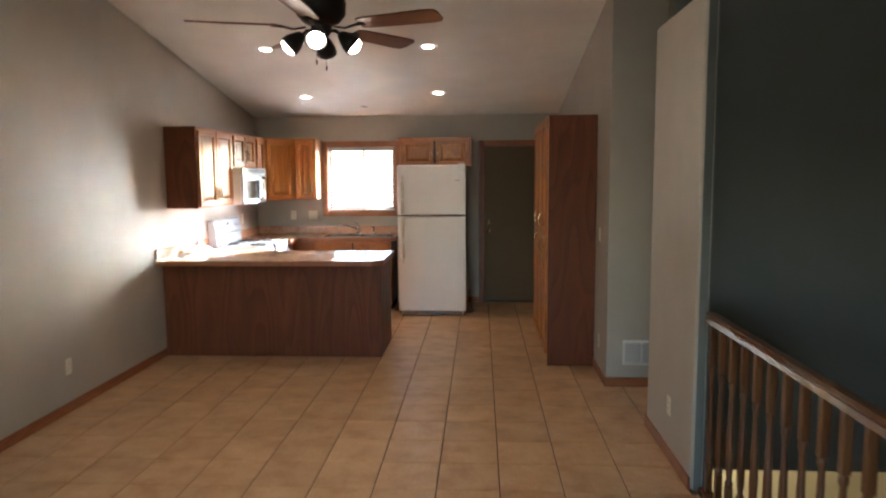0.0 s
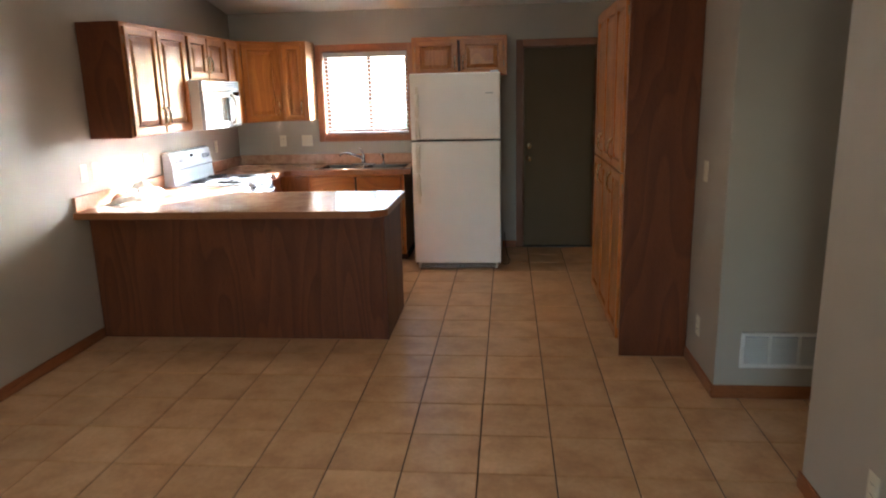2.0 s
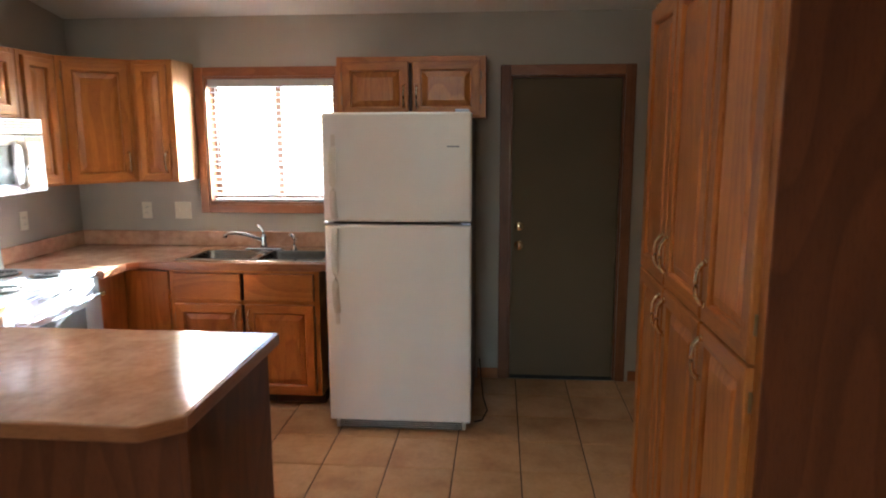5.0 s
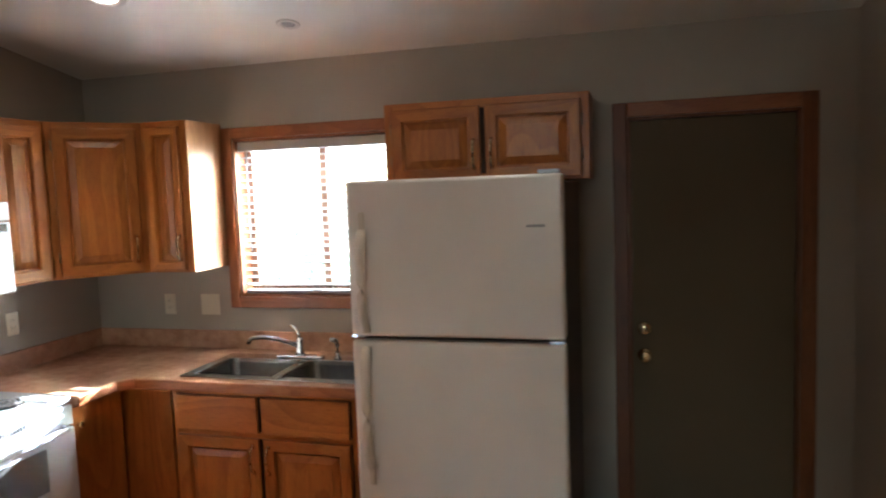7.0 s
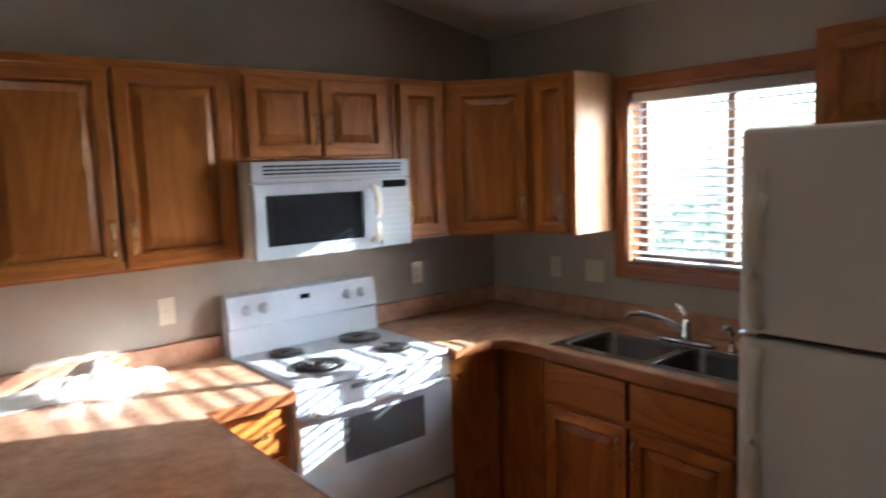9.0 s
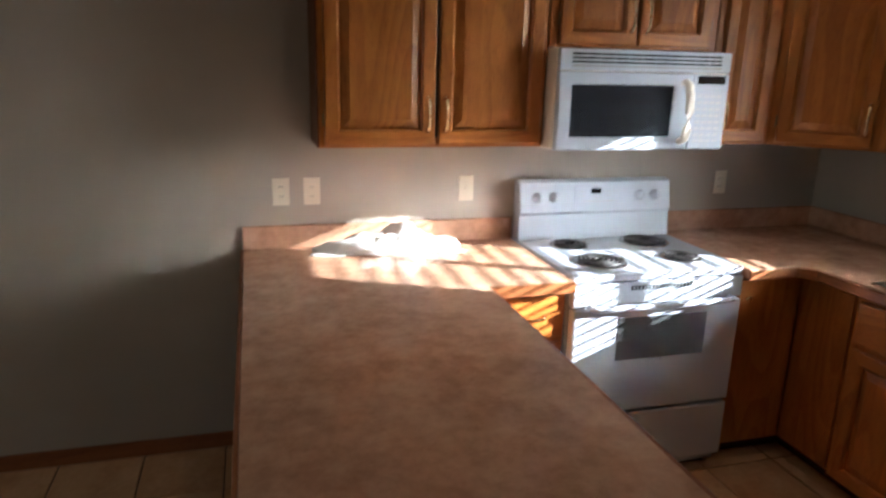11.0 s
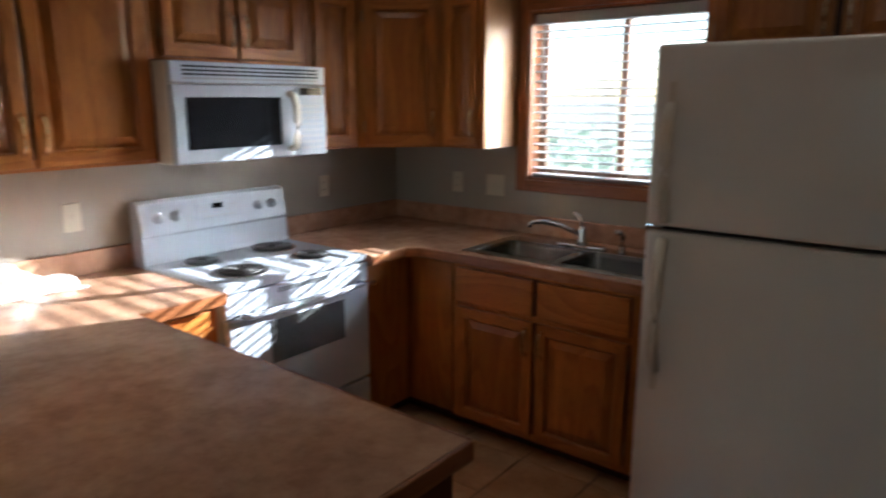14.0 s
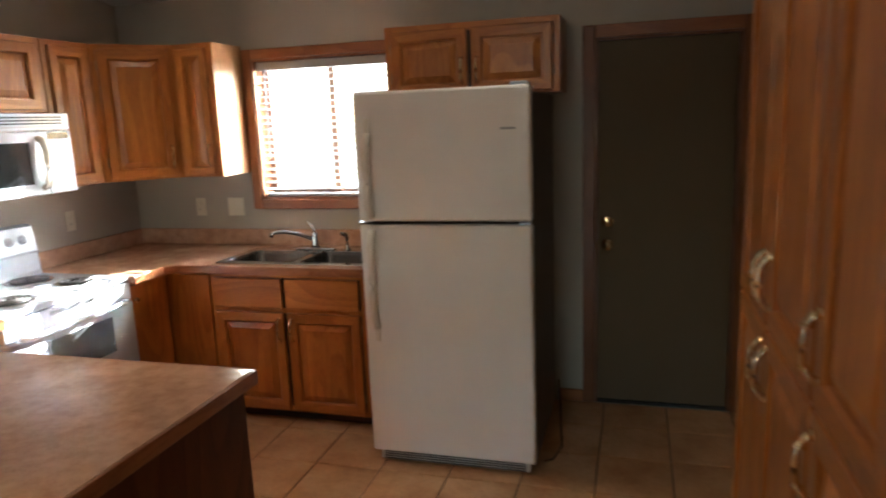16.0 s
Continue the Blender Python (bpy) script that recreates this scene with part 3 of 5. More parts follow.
def corner_upper():
    """The diagonal cabinet in the corner: five-sided body and a slanted door."""
    cab = thing("corner_wall_cabinet", pose(LEFT, 8.185, 0, 0, 0, 45), "honey oak diagonal corner wall cabinet with one door", "cabinet", UPPER)
    w = 0.43
    s = 0.7071
    bm = B()
    prism(bm, [(0.0, 0.02), (w, 0.02), (w - 0.02 + 0.30 * s, 0.30 * s + 0.0), (w / 2, 0.62 - 0.01), (0.02 - 0.30 * s, 0.30 * s)], UZ0, UZ1)
    part("body", bm, OAK, cab)
    bm = B()
    bx(bm, 0.0, 0.04, 0.0, 0.0195, UZ0, UZ1, 0.001)
    bx(bm, w - 0.04, w, 0.0, 0.0195, UZ0, UZ1, 0.001)
    bx(bm, 0.04, w - 0.04, 0.0005, 0.0195, UZ0, UZ0 + 0.04, 0.001, 1)
    bx(bm, 0.04, w - 0.04, 0.0005, 0.0195, UZ1 - 0.04, UZ1, 0.001, 1)
    bx(bm, 0.04, w - 0.04, 0.006, 0.0195, UZ0 + 0.04, UZ1 - 0.04, 0, 2)
    part("face_frame", bm, [OAK, OAK_H, DARK_GAP], cab)
    panel_door(cab, 0.03, w - 0.03, UZ0 + 0.012, UZ1 - 0.03, handle="rb")


corner_upper()
slim = upper(pose(-2.692, YB - 0.302, 0), 0.262, UZ0, UZ1, [(0.03, 0.225, "rb")], "narrow honey oak wall cabinet beside the window", 0.30)
# End beside the window: pale colour carries the sunlight on it.
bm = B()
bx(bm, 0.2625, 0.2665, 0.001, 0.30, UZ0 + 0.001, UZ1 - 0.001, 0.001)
part("end_panel", bm, SUNLIT_OAK, slim, "oak end panel with window sunlight put into its colour")
upper(pose(-1.383, YB - 0.302, 0), 0.915, 1.767, UZ1, [(0.035, 0.445, "rb"), (0.468, 0.88, "lb")], "honey oak double-door wall cabinet above the refrigerator", 0.30)


def toe_body(cab, w, depth, z1=0.872):
    bm = B()
    bx(bm, 0.0, w, 0.02, depth, 0.075, z1)
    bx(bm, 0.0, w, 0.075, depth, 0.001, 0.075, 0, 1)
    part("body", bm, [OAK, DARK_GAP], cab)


def drawer_front(cab, x0, x1, z0, z1, handle=False):
    bm = B()
    bx(bm, x0, x1, -0.02, -0.0005, z0, z1, 0.005, 0, 2)
    d = part("drawer_front", bm, OAK_H, cab)
    if handle:
        pull(d, (x0 + x1) / 2, (z0 + z1) / 2, -0.02, 0.09, False)
    return d


def frame_base(cab, w, rails):
    bm = B()
    for xa, xb in ((0, 0.03), (w - 0.03, w)):
        bx(bm, xa, xb, 0, 0.0195, 0.075, 0.872, 0.001)
    for za, zb in rails:
        bx(bm, 0.03, w - 0.03, 0.0005, 0.0195, za, zb, 0.001, 1)
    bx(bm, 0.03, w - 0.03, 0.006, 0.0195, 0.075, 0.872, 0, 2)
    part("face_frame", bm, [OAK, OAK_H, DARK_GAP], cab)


def sink_base():
    cab = thing("sink_base_cabinet", pose(-2.385, YB - 0.60, 0), "honey oak sink base cabinet with two doors", "cabinet", "base cabinets")
    w = 0.93
    bm = B()
    bx(bm, 0.0, 0.03, 0.02, 0.59, 0.075, 0.872)
    bx(bm, w - 0.03, w, 0.02, 0.59, 0.075, 0.872)
    bx(bm, 0.03, w - 0.03, 0.02, 0.59, 0.075, 0.13)
    bx(bm, 0.03, w - 0.03, 0.56, 0.59, 0.13, 0.872)
    bx(bm, 0.0, w, 0.075, 0.59, 0.001, 0.075, 0, 1)
    part("body", bm, [OAK, DARK_GAP], cab)
    frame_base(cab, w, [(0.075, 0.105), (0.645, 0.675), (0.842, 0.872)])
    for x0, x1, hd in ((0.028, 0.447, "rt"), (0.468, 0.895, "lt")):
        drawer_front(cab, x0, x1, 0.675, 0.842)
        panel_door(cab, x0, x1, 0.09, 0.65, handle=hd)
    bm = B()
    bx(bm, 0.30, 0.62, 0.068, 0.0745, 0.01, 0.07, 0.002)
    g = part("toe_kick_register", bm, BRONZE, cab, "dark metal toe-kick vent")
    for k in range(14):
        bm = B()
        bx(bm, 0.315 + k * 0.021, 0.327 + k * 0.021, 0.064, 0.0678, 0.016, 0.064)
        part("slat", bm, SLOT, g)


sink_base()


def corner_base():
    cab = thing("corner_base_cabinet", pose(0, 0, 0), "honey oak corner base cabinet with folding door", "cabinet", "base cabinets")
    fx, fy = XL + 0.63, YB - 0.60
    bm = B()
    prism(bm, [(XL + 0.003, 7.865), (fx - 0.02, 7.865), (fx - 0.02, fy + 0.02), (-2.388, fy + 0.02), (-2.388, YB - 0.004), (XL + 0.003, YB - 0.004)], 0.075, 0.872)
    part("body", bm, OAK, cab)
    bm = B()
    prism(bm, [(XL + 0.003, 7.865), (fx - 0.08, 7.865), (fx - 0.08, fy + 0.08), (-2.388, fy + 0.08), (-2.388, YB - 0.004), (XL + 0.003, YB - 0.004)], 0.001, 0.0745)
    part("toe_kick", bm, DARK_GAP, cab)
    bm = B()
    bx(bm, fx - 0.0195, fx, 7.872, fy - 0.004, 0.09, 0.85, 0.003)
    d = part("door_leaf", bm, OAK, cab)
    bm = B()
    cyl(bm, (fx, 7.91, 0.77), (fx + 0.015, 7.91, 0.77), 0.006, 0.008, 12)
    lathe(bm, [(0.008, 0), (0.015, 0.004), (0.015, 0.009), (0.009, 0.013), (0.0005, 0.014)], 14, pose(fx + 0.015, 7.91, 0.77, 0, 90, 0))
    part("knob", bm, BRASS, d, "small round brass knob")
    bm = B()
    bx(bm, fx + 0.004, -2.396, fy, fy + 0.0195, 0.09, 0.85, 0.003)
    part("door_leaf", bm, OAK, cab)


corner_base()


def stove_side_base():
    cab = thing("base_cabinet", pose(XL + 0.62, 6.765, 0, 0, 0, 90), "narrow honey oak base cabinet with drawer beside the range", "cabinet", "base cabinets")
    w = 0.316
    toe_body(cab, w, 0.615)
    frame_base(cab, w, [(0.075, 0.105), (0.645, 0.675), (0.842, 0.872)])
    drawer_front(cab, 0.06, w - 0.02, 0.675, 0.842, True)
    panel_door(cab, 0.06, w - 0.02, 0.09, 0.65, handle="rt", stile=0.05)


stove_side_base()

PEN_X, PEN_Y = -1.268, 6.03


def peninsula():
    cab = thing("peninsula_cabinet", pose(0, 0, 0), "shaded dark oak plywood peninsula base under the counter", "cabinet", "base cabinets")
    bm = B()
    bx(bm, XL + 0.003, PEN_X - 0.012, PEN_Y + 0.012, 6.715, 0.075, 0.872)
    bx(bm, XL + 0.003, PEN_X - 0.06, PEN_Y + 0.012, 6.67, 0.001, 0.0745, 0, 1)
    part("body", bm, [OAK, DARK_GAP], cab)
    bm = B()
    bx(bm, XL + 0.003, PEN_X, PEN_Y, PEN_Y + 0.0115, 0.001, 0.872, 0.002)
    part("back_panel", bm, PANEL, cab)
    bm = B()
    bx(bm, PEN_X - 0.0115, PEN_X, PEN_Y + 0.012, 6.725, 0.001, 0.872, 0.002)
    part("end_panel", bm, PANEL, cab)
    bm = B()
    bx(bm, PEN_X - 0.03, PEN_X + 0.003, PEN_Y - 0.004, PEN_Y - 0.0005, 0.001, 0.872, 0.001)
    part("corner_trim", bm, PANEL, cab)


peninsula()

CT0, CT1 = 0.874, 0.914


def countertops():
    fx = XL + 0.685
    out = [(XL + 0.003, 5.885), (-1.33, 5.885), (-1.238, 5.955), (-1.238, 6.74), (fx, 6.74), (fx, 7.082), (XL + 0.003, 7.082)]
    top = thing("peninsula_countertop", pose(0, 0, 0), "brown mottled laminate peninsula countertop with oak edge", "countertop")
    bm = B()
    prism(bm, out, CT0, CT1, 0.003)
    part("slab", bm, LAMINATE, top)
    for (xa, ya), (xb, yb) in zip(out[:6], out[1:6]):
        edge_strip(top, xa, ya, xb, yb)
    bm = B()
    bx(bm, XL + 0.003, XL + 0.022, 5.885, 7.082, CT1 + 0.0005, 1.012, 0.003)
    part("backsplash", bm, LAMINATE, top)
    fy = YB - 0.635
    out = [(XL + 0.003, 7.862), (fx, 7.862), (fx, fy - 0.06), (fx + 0.06, fy), (-1.385, fy), (-1.385, YB - 0.003), (XL + 0.003, YB - 0.003)]
    top = thing("corner_countertop", pose(0, 0, 0), "brown mottled laminate corner countertop with oak edge", "countertop")
    bm = B()
    sx0, sx1, sy0, sy1 = SINK
    prism(bm, [(XL + 0.003, 7.862), (fx, 7.862), (fx, fy - 0.06), (fx + 0.06, fy), (sx0, fy), (sx0, sy0), (sx0, sy1), (sx1, sy1), (sx1, sy0),
               (sx0 + 0.0004, sy0), (sx0 + 0.0004, fy), (-1.385, fy), (-1.385, YB - 0.003), (XL + 0.003, YB - 0.003)], CT0, CT1)
    part("slab", bm, LAMINATE, top)
    for (xa, ya), (xb, yb) in zip(out[1:4], out[2:5]):
        edge_strip(top, xa, ya, xb, yb)
    bm = B()
    bx(bm, XL + 0.003, XL + 0.022, 7.862, YB - 0.023, CT1 + 0.0005, 1.012, 0.003)
    bx(bm, XL + 0.003, -1.385, YB - 0.0225, YB - 0.003, CT1 + 0.0005, 1.012, 0.003)
    part("backsplash", bm, LAMINATE, top)


def edge_strip(top, xa, ya, xb, yb):
    d = Vector((xb - xa, yb - ya, 0))
    ln = d.length
    bm = B()
    bx(bm, -0.003, ln + 0.004, -0.012, -0.0005, CT0 - 0.006, CT1 - 0.001, 0.0035, 0, 2)
    ob = part("edge_strip", bm, TRIM, top, "worn oak edge strip")
    ob.matrix_basis = pose(xa, ya, 0, 0, 0, math.degrees(math.atan2(d.y, d.x)))


SINK = (-2.335, -1.42, 8.215, 8.63)
countertops()


# ---- sink and taps ----
def kitchen_sink():
    sx0, sx1, sy0, sy1 = SINK
    sk = thing("kitchen_sink", pose(0, 0, 0), "stainless steel double-bowl sink set in the counter", "sink")
    bm = B()
    z = CT1 + 0.001
    bowls = [(sx0 + 0.035, (sx0 + sx1) / 2 - 0.02), ((sx0 + sx1) / 2 + 0.02, sx1 - 0.035)]
    ya, yb = sy0 + 0.03, sy1 - 0.075
    r0, r1 = sx0 - 0.018, sx1 + 0.018
    bx(bm, r0, r1, sy0 - 0.018, ya, z, z + 0.005, 0.002)
    bx(bm, r0, r1, yb, sy1 + 0.018, z, z + 0.005, 0.002)
    for xa, xb in ((r0, bowls[0][0]), (bowls[0][1], bowls[1][0]), (bowls[1][1], r1)):
        bx(bm, xa, xb, ya, yb, z, z + 0.005, 0.0015)
    part("rim", bm, CHROME, sk)
    for xa, xb in bowls:
        bm = B()
        rings = []
        for ins, zz in ((0.0, z + 0.004), (0.006, z - 0.02), (0.012, z - 0.14), (0.035, z - 0.165), (0.06, z - 0.17)):
            rr = 0.05
            ring = []
            for cx, cy, a0 in ((xb - ins - rr, yb - ins - rr, 0), (xa + ins + rr, yb - ins - rr, 90), (xa + ins + rr, ya + ins + rr, 180), (xb - ins - rr, ya + ins + rr, 270)):
                for k in range(5):
                    a = radians(a0 + k * 22.5)
                    ring.append(bm.verts.new((cx + rr * math.cos(a), cy + rr * math.sin(a), zz)))
            rings.append(ring)
        n = len(rings[0])
        for p, q in zip(rings, rings[1:]):
            for k in range(n):
                bm.faces.new((p[k], p[(k + 1) % n], q[(k + 1) % n], q[k])).smooth = True
        bm.faces.new(rings[-1])
        bowl = part("bowl", bm, STEEL, sk)
        bm = B()
        lathe(bm, [(0.0005, 0.002), (0.02, 0.002), (0.035, 0.006), (0.043, 0.004), (0.043, 0.0)], 20, pose((xa + xb) / 2, (ya + yb) / 2, z - 0.17))
        part("drain", bm, CHROME, bowl)


kitchen_sink()


def faucet():
    fx, fy, z = -1.93, 8.60, CT1 + 0.0065
    f = thing("faucet", pose(fx, fy, z), "chrome single-lever kitchen faucet on the sink deck", "faucet")
    bm = B()
    bx(bm, -0.125, 0.125, -0.028, 0.028, 0.0, 0.012, 0.006, 0, 2)
    part("base_plate", bm, CHROME, f)
    bm = B()
    lathe(bm, [(0.026, 0.012), (0.024, 0.03), (0.02, 0.05), (0.02, 0.085), (0.016, 0.10), (0.0005, 0.105)], 18)
    part("body", bm, CHROME, f)
    bm = B()
    tube(bm, [(0, 0, 0.055), (-0.03, -0.02, 0.075), (-0.09, -0.06, 0.105), (-0.15, -0.10, 0.122), (-0.19, -0.128, 0.122), (-0.205, -0.138, 0.112), (-0.207, -0.14, 0.095)],
         [0.014, 0.013, 0.012, 0.0115, 0.0115, 0.0125, 0.0125], 12)
    part("spout", bm, CHROME, f)
    bm = B()
    tube(bm, [(0, 0, 0.098), (-0.004, 0.0, 0.12), (-0.02, -0.004, 0.148), (-0.045, -0.008, 0.165)], [0.012, 0.009, 0.0085, 0.007], 10)
    part("lever", bm, CHROME, f)
    s = thing("side_sprayer", pose(-1.725, 8.60, z), "chrome side sprayer standing on the sink deck", "sprayer")
    bm = B()
    lathe(bm, [(0.022, 0), (0.022, 0.006), (0.014, 0.014), (0.013, 0.03)], 16)
    part("collar", bm, CHROME, s)
    bm = B()
    tube(bm, [(0, 0, 0.03), (0, 0, 0.07), (-0.004, -0.008, 0.092), (-0.02, -0.03, 0.102)], [0.011, 0.013, 0.014, 0.011], 12)
    part("spray_head", bm, CHROME, s)


faucet()


# ---- range ----
def electric_range():
    ya, yb, fx = 7.0885, 7.8555, XL + 0.655
    w = yb - ya
    r = thing("electric_range", pose(fx, ya, 0, 0, 0, 90), "white freestanding electric coil range against the wall", "range")
    dep = 0.64
    bm = B()
    bx(bm, 0.0, w, 0.03, dep, 0.02, 0.885, 0.004)
    part("body", bm, WHITE, r)
    bm = B()
    bx(bm, -0.001, w + 0.001, -0.004, dep - 0.06, 0.888, 0.922, 0.01, 0, 3)
    top = part("cooktop", bm, WHITE, r)
    bm = B()
    bx(bm, 0.004, w - 0.004, -0.012, 0.0295, 0.795, 0.884, 0.006, 0, 2)
    part("vent_rail", bm, WHITE, r)
    for k in range(18):
        bm = B()
        bx(bm, 0.25 + k * 0.0155, 0.26 + k * 0.0155, -0.0135, -0.0121, 0.853, 0.872)
        part("vent_slot", bm, SLOT, r)
    bm = B()
    bx(bm, 0.006, w - 0.006, -0.022, 0.0295, 0.335, 0.79, 0.012, 0, 3)
    d = part("oven_door", bm, WHITE, r)
    bm = B()
    bx(bm, 0.20, w - 0.165, -0.0245, -0.0222, 0.565, 0.745, 0.001)
    part("window", bm, OVEN_GLASS, d, "dark smoked oven window")
    bm = B()
    tube(bm, [(0.07, -0.02, 0.80), (0.075, -0.05, 0.80), (0.10, -0.058, 0.80), (w / 2, -0.062, 0.80), (w - 0.10, -0.058, 0.80), (w - 0.075, -0.05, 0.80), (w - 0.07, -0.02, 0.80)], 0.012, 10)
    part("handle", bm, WHITE, d)
    bm = B()
    bx(bm, 0.006, w - 0.006, -0.018, 0.0295, 0.07, 0.322, 0.01, 0, 2)
    part("storage_drawer", bm, WHITE, r)
    bm = B()
    bx(bm, 0.03, w - 0.03, 0.05, dep, 0.001, 0.0195)
    part("plinth", bm, SLOT, r)
    # backguard, leaning back
    bm = B()
    y0 = dep - 0.10
    pts = [(y0, 0.905), (dep, 0.905), (dep, 1.185), (dep - 0.025, 1.192), (y0 + 0.035, 1.18), (y0 + 0.012, 1.045), (y0 + 0.024, 1.035), (y0 + 0.016, 0.94)]
    a = [bm.verts.new((0.0, y, z)) for y, z in pts]
    c = [bm.verts.new((w, y, z)) for y, z in pts]
    bm.faces.new(a)
    bm.faces.new(c[::-1])
    for i in range(len(pts)):
        j = (i + 1) % len(pts)
        bm.faces.new((a[i], c[i], c[j], a[j]))
    bmesh.ops.bevel(bm, geom=bm.edges[:], offset=0.004, segments=2, affect="EDGES", profile=0.5)
    g = part("backguard", bm, WHITE, r)
    tilt = math.degrees(math.atan2(0.023, 0.135))
    for kx in (0.085, 0.165, w - 0.165, w - 0.085):
        bm = B()
        lathe(bm, [(0.024, 0), (0.024, 0.006), (0.019, 0.010), (0.017, 0.024), (0.0005, 0.026)], 18, pose(kx, y0 + 0.026, 1.115, 90 - tilt, 0, 0))
        bx(bm, -0.004, 0.004, -0.016, 0.016, 0.02, 0.03, 0.002, m=pose(kx, y0 + 0.026, 1.115, 90 - tilt, 0, 0))
        part("knob", bm, WHITE, g)
    m = pose(w / 2, y0 + 0.024, 1.12, 90 - tilt, 0, 0)
    bm = B()
    bx(bm, -0.115, 0.115, -0.035, 0.035, -0.002, 0.0015, 0.001, m=m)
    part("control_panel", bm, WHITE, g)
    bm = B()
    bx(bm, -0.032, 0.018, 0.008, 0.03, 0.0018, 0.003, m=m)
    part("clock", bm, BLACK, g, "small black clock display")
    for kx, ky, kw in ((-0.08, 0.018, 0.03), (-0.08, -0.002, 0.03), (0.055, 0.018, 0.03), (0.09, 0.018, 0.02), (0.055, -0.002, 0.03), (-0.005, -0.012, 0.04), (0.0, -0.027, 0.16)):
        bm = B()
        bx(bm, kx - kw / 2, kx + kw / 2, ky - 0.0025, ky + 0.0025, 0.0017, 0.0024, m=m)
        part("print_bar", bm, PALE_PRINT, g)
    # burners: coil, drip pan
    for cx, cy, rad in ((0.19, 0.43, 0.075), (0.20, 0.16, 0.098), (0.565, 0.43, 0.098), (0.575, 0.16, 0.075)):
        bm = B()
        lathe(bm, [(0.02, 0.919), (rad * 0.75, 0.9205), (rad * 1.02, 0.925), (rad * 1.13, 0.9275), (rad * 1.15, 0.9225)], 32, pose(cx, cy, 0))
        burner = part("burner", bm, CHROME, top, "chrome drip bowl")
        bm = B()
        pts = []
        turns = 4 if rad > 0.09 else 3
        for k in range(turns * 18 + 1):
            a = 2 * math.pi * k / 18
            q = 0.018 + (rad * 0.95 - 0.018) * k / (turns * 18)
            pts.append((cx + q * math.cos(a), cy + q * math.sin(a), 0.932))
        tube(bm, pts, 0.0075, 6, flat=0.8)
        part("coil", bm, COIL, burner, "black heating coil")


electric_range()


# ---- microwave ----
def microwave():
    ya, yb, fx = 7.0895, 7.8545, XL + 0.42
    w, z0, z1 = yb - ya, 1.367, 1.758
    o = thing("microwave", pose(fx, ya, 0, 0, 0, 90), "white over-the-range microwave under the short cabinet", "microwave")
    bm = B()
    bx(bm, 0.0, w, 0.03, 0.416, z0, z1, 0.004)
    part("body", bm, ALMOND, o)
    bm = B()
    bx(bm, 0.0, w, 0.0, 0.0295, z1 - 0.082, z1, 0.006, 0, 2)
    part("top_grille", bm, WHITE, o)
    for row in range(4):
        for k in range(11):
            bm = B()
            bx(bm, 0.05 + k * 0.061, 0.108 + k * 0.061, -0.0015, 0.0, z1 - 0.068 + row * 0.015, z1 - 0.060 + row * 0.015)
            part("grille_slot", bm, SLOT if row else GREY, o)
    split = w * 0.775
    bm = B()
    bx(bm, 0.0, split, -0.002, 0.0295, z0, z1 - 0.085, 0.007, 0, 2)
    d = part("door", bm, WHITE, o)
    bm = B()
    bx(bm, 0.055, split - 0.09, -0.0045, -0.0022, z0 + 0.055, z1 - 0.135, 0.0008)
    part("window", bm, BLACK, d, "black microwave window")
    bm = B()
    hx = split - 0.035
    tube(bm, [(hx, 0.0, z0 + 0.035), (hx, -0.03, z0 + 0.045), (hx, -0.045, z0 + 0.09), (hx, -0.05, z0 + 0.155), (hx, -0.045, z0 + 0.22), (hx, -0.03, z0 + 0.262), (hx, 0.0, z0 + 0.272)], 0.018, 12, flat=0.8)
    part("handle", bm, ALMOND, d, "cream curved handle")
    bm = B()
    bx(bm, split + 0.003, w, 0.0, 0.0295, z0, z1 - 0.085, 0.006, 0, 2)
    c = part("control_panel", bm, WHITE, o)
    bm = B()
    bx(bm, split + 0.022, w - 0.02, -0.0015, -0.0001, z1 - 0.125, z1 - 0.093)
    part("display", bm, BLACK, c)
    for i in range(8):
        for j in range(4):
            bm = B()
            bx(bm, split + 0.026 + j * 0.031, split + 0.049 + j * 0.031, -0.0012, -0.0001, z0 + 0.03 + i * 0.026, z0 + 0.041 + i * 0.026)
            part("key", bm, plain("key_print", (0.52, 0.53, 0.54), 0.5) if i == j == 0 else bpy.data.materials["key_print"], c)
    bm = B()
    bx(bm, 0.08, w - 0.08, 0.06, 0.36, z0 - 0.004, z0 - 0.0005)
    part("underside_filter", bm, GREY, o)


microwave()


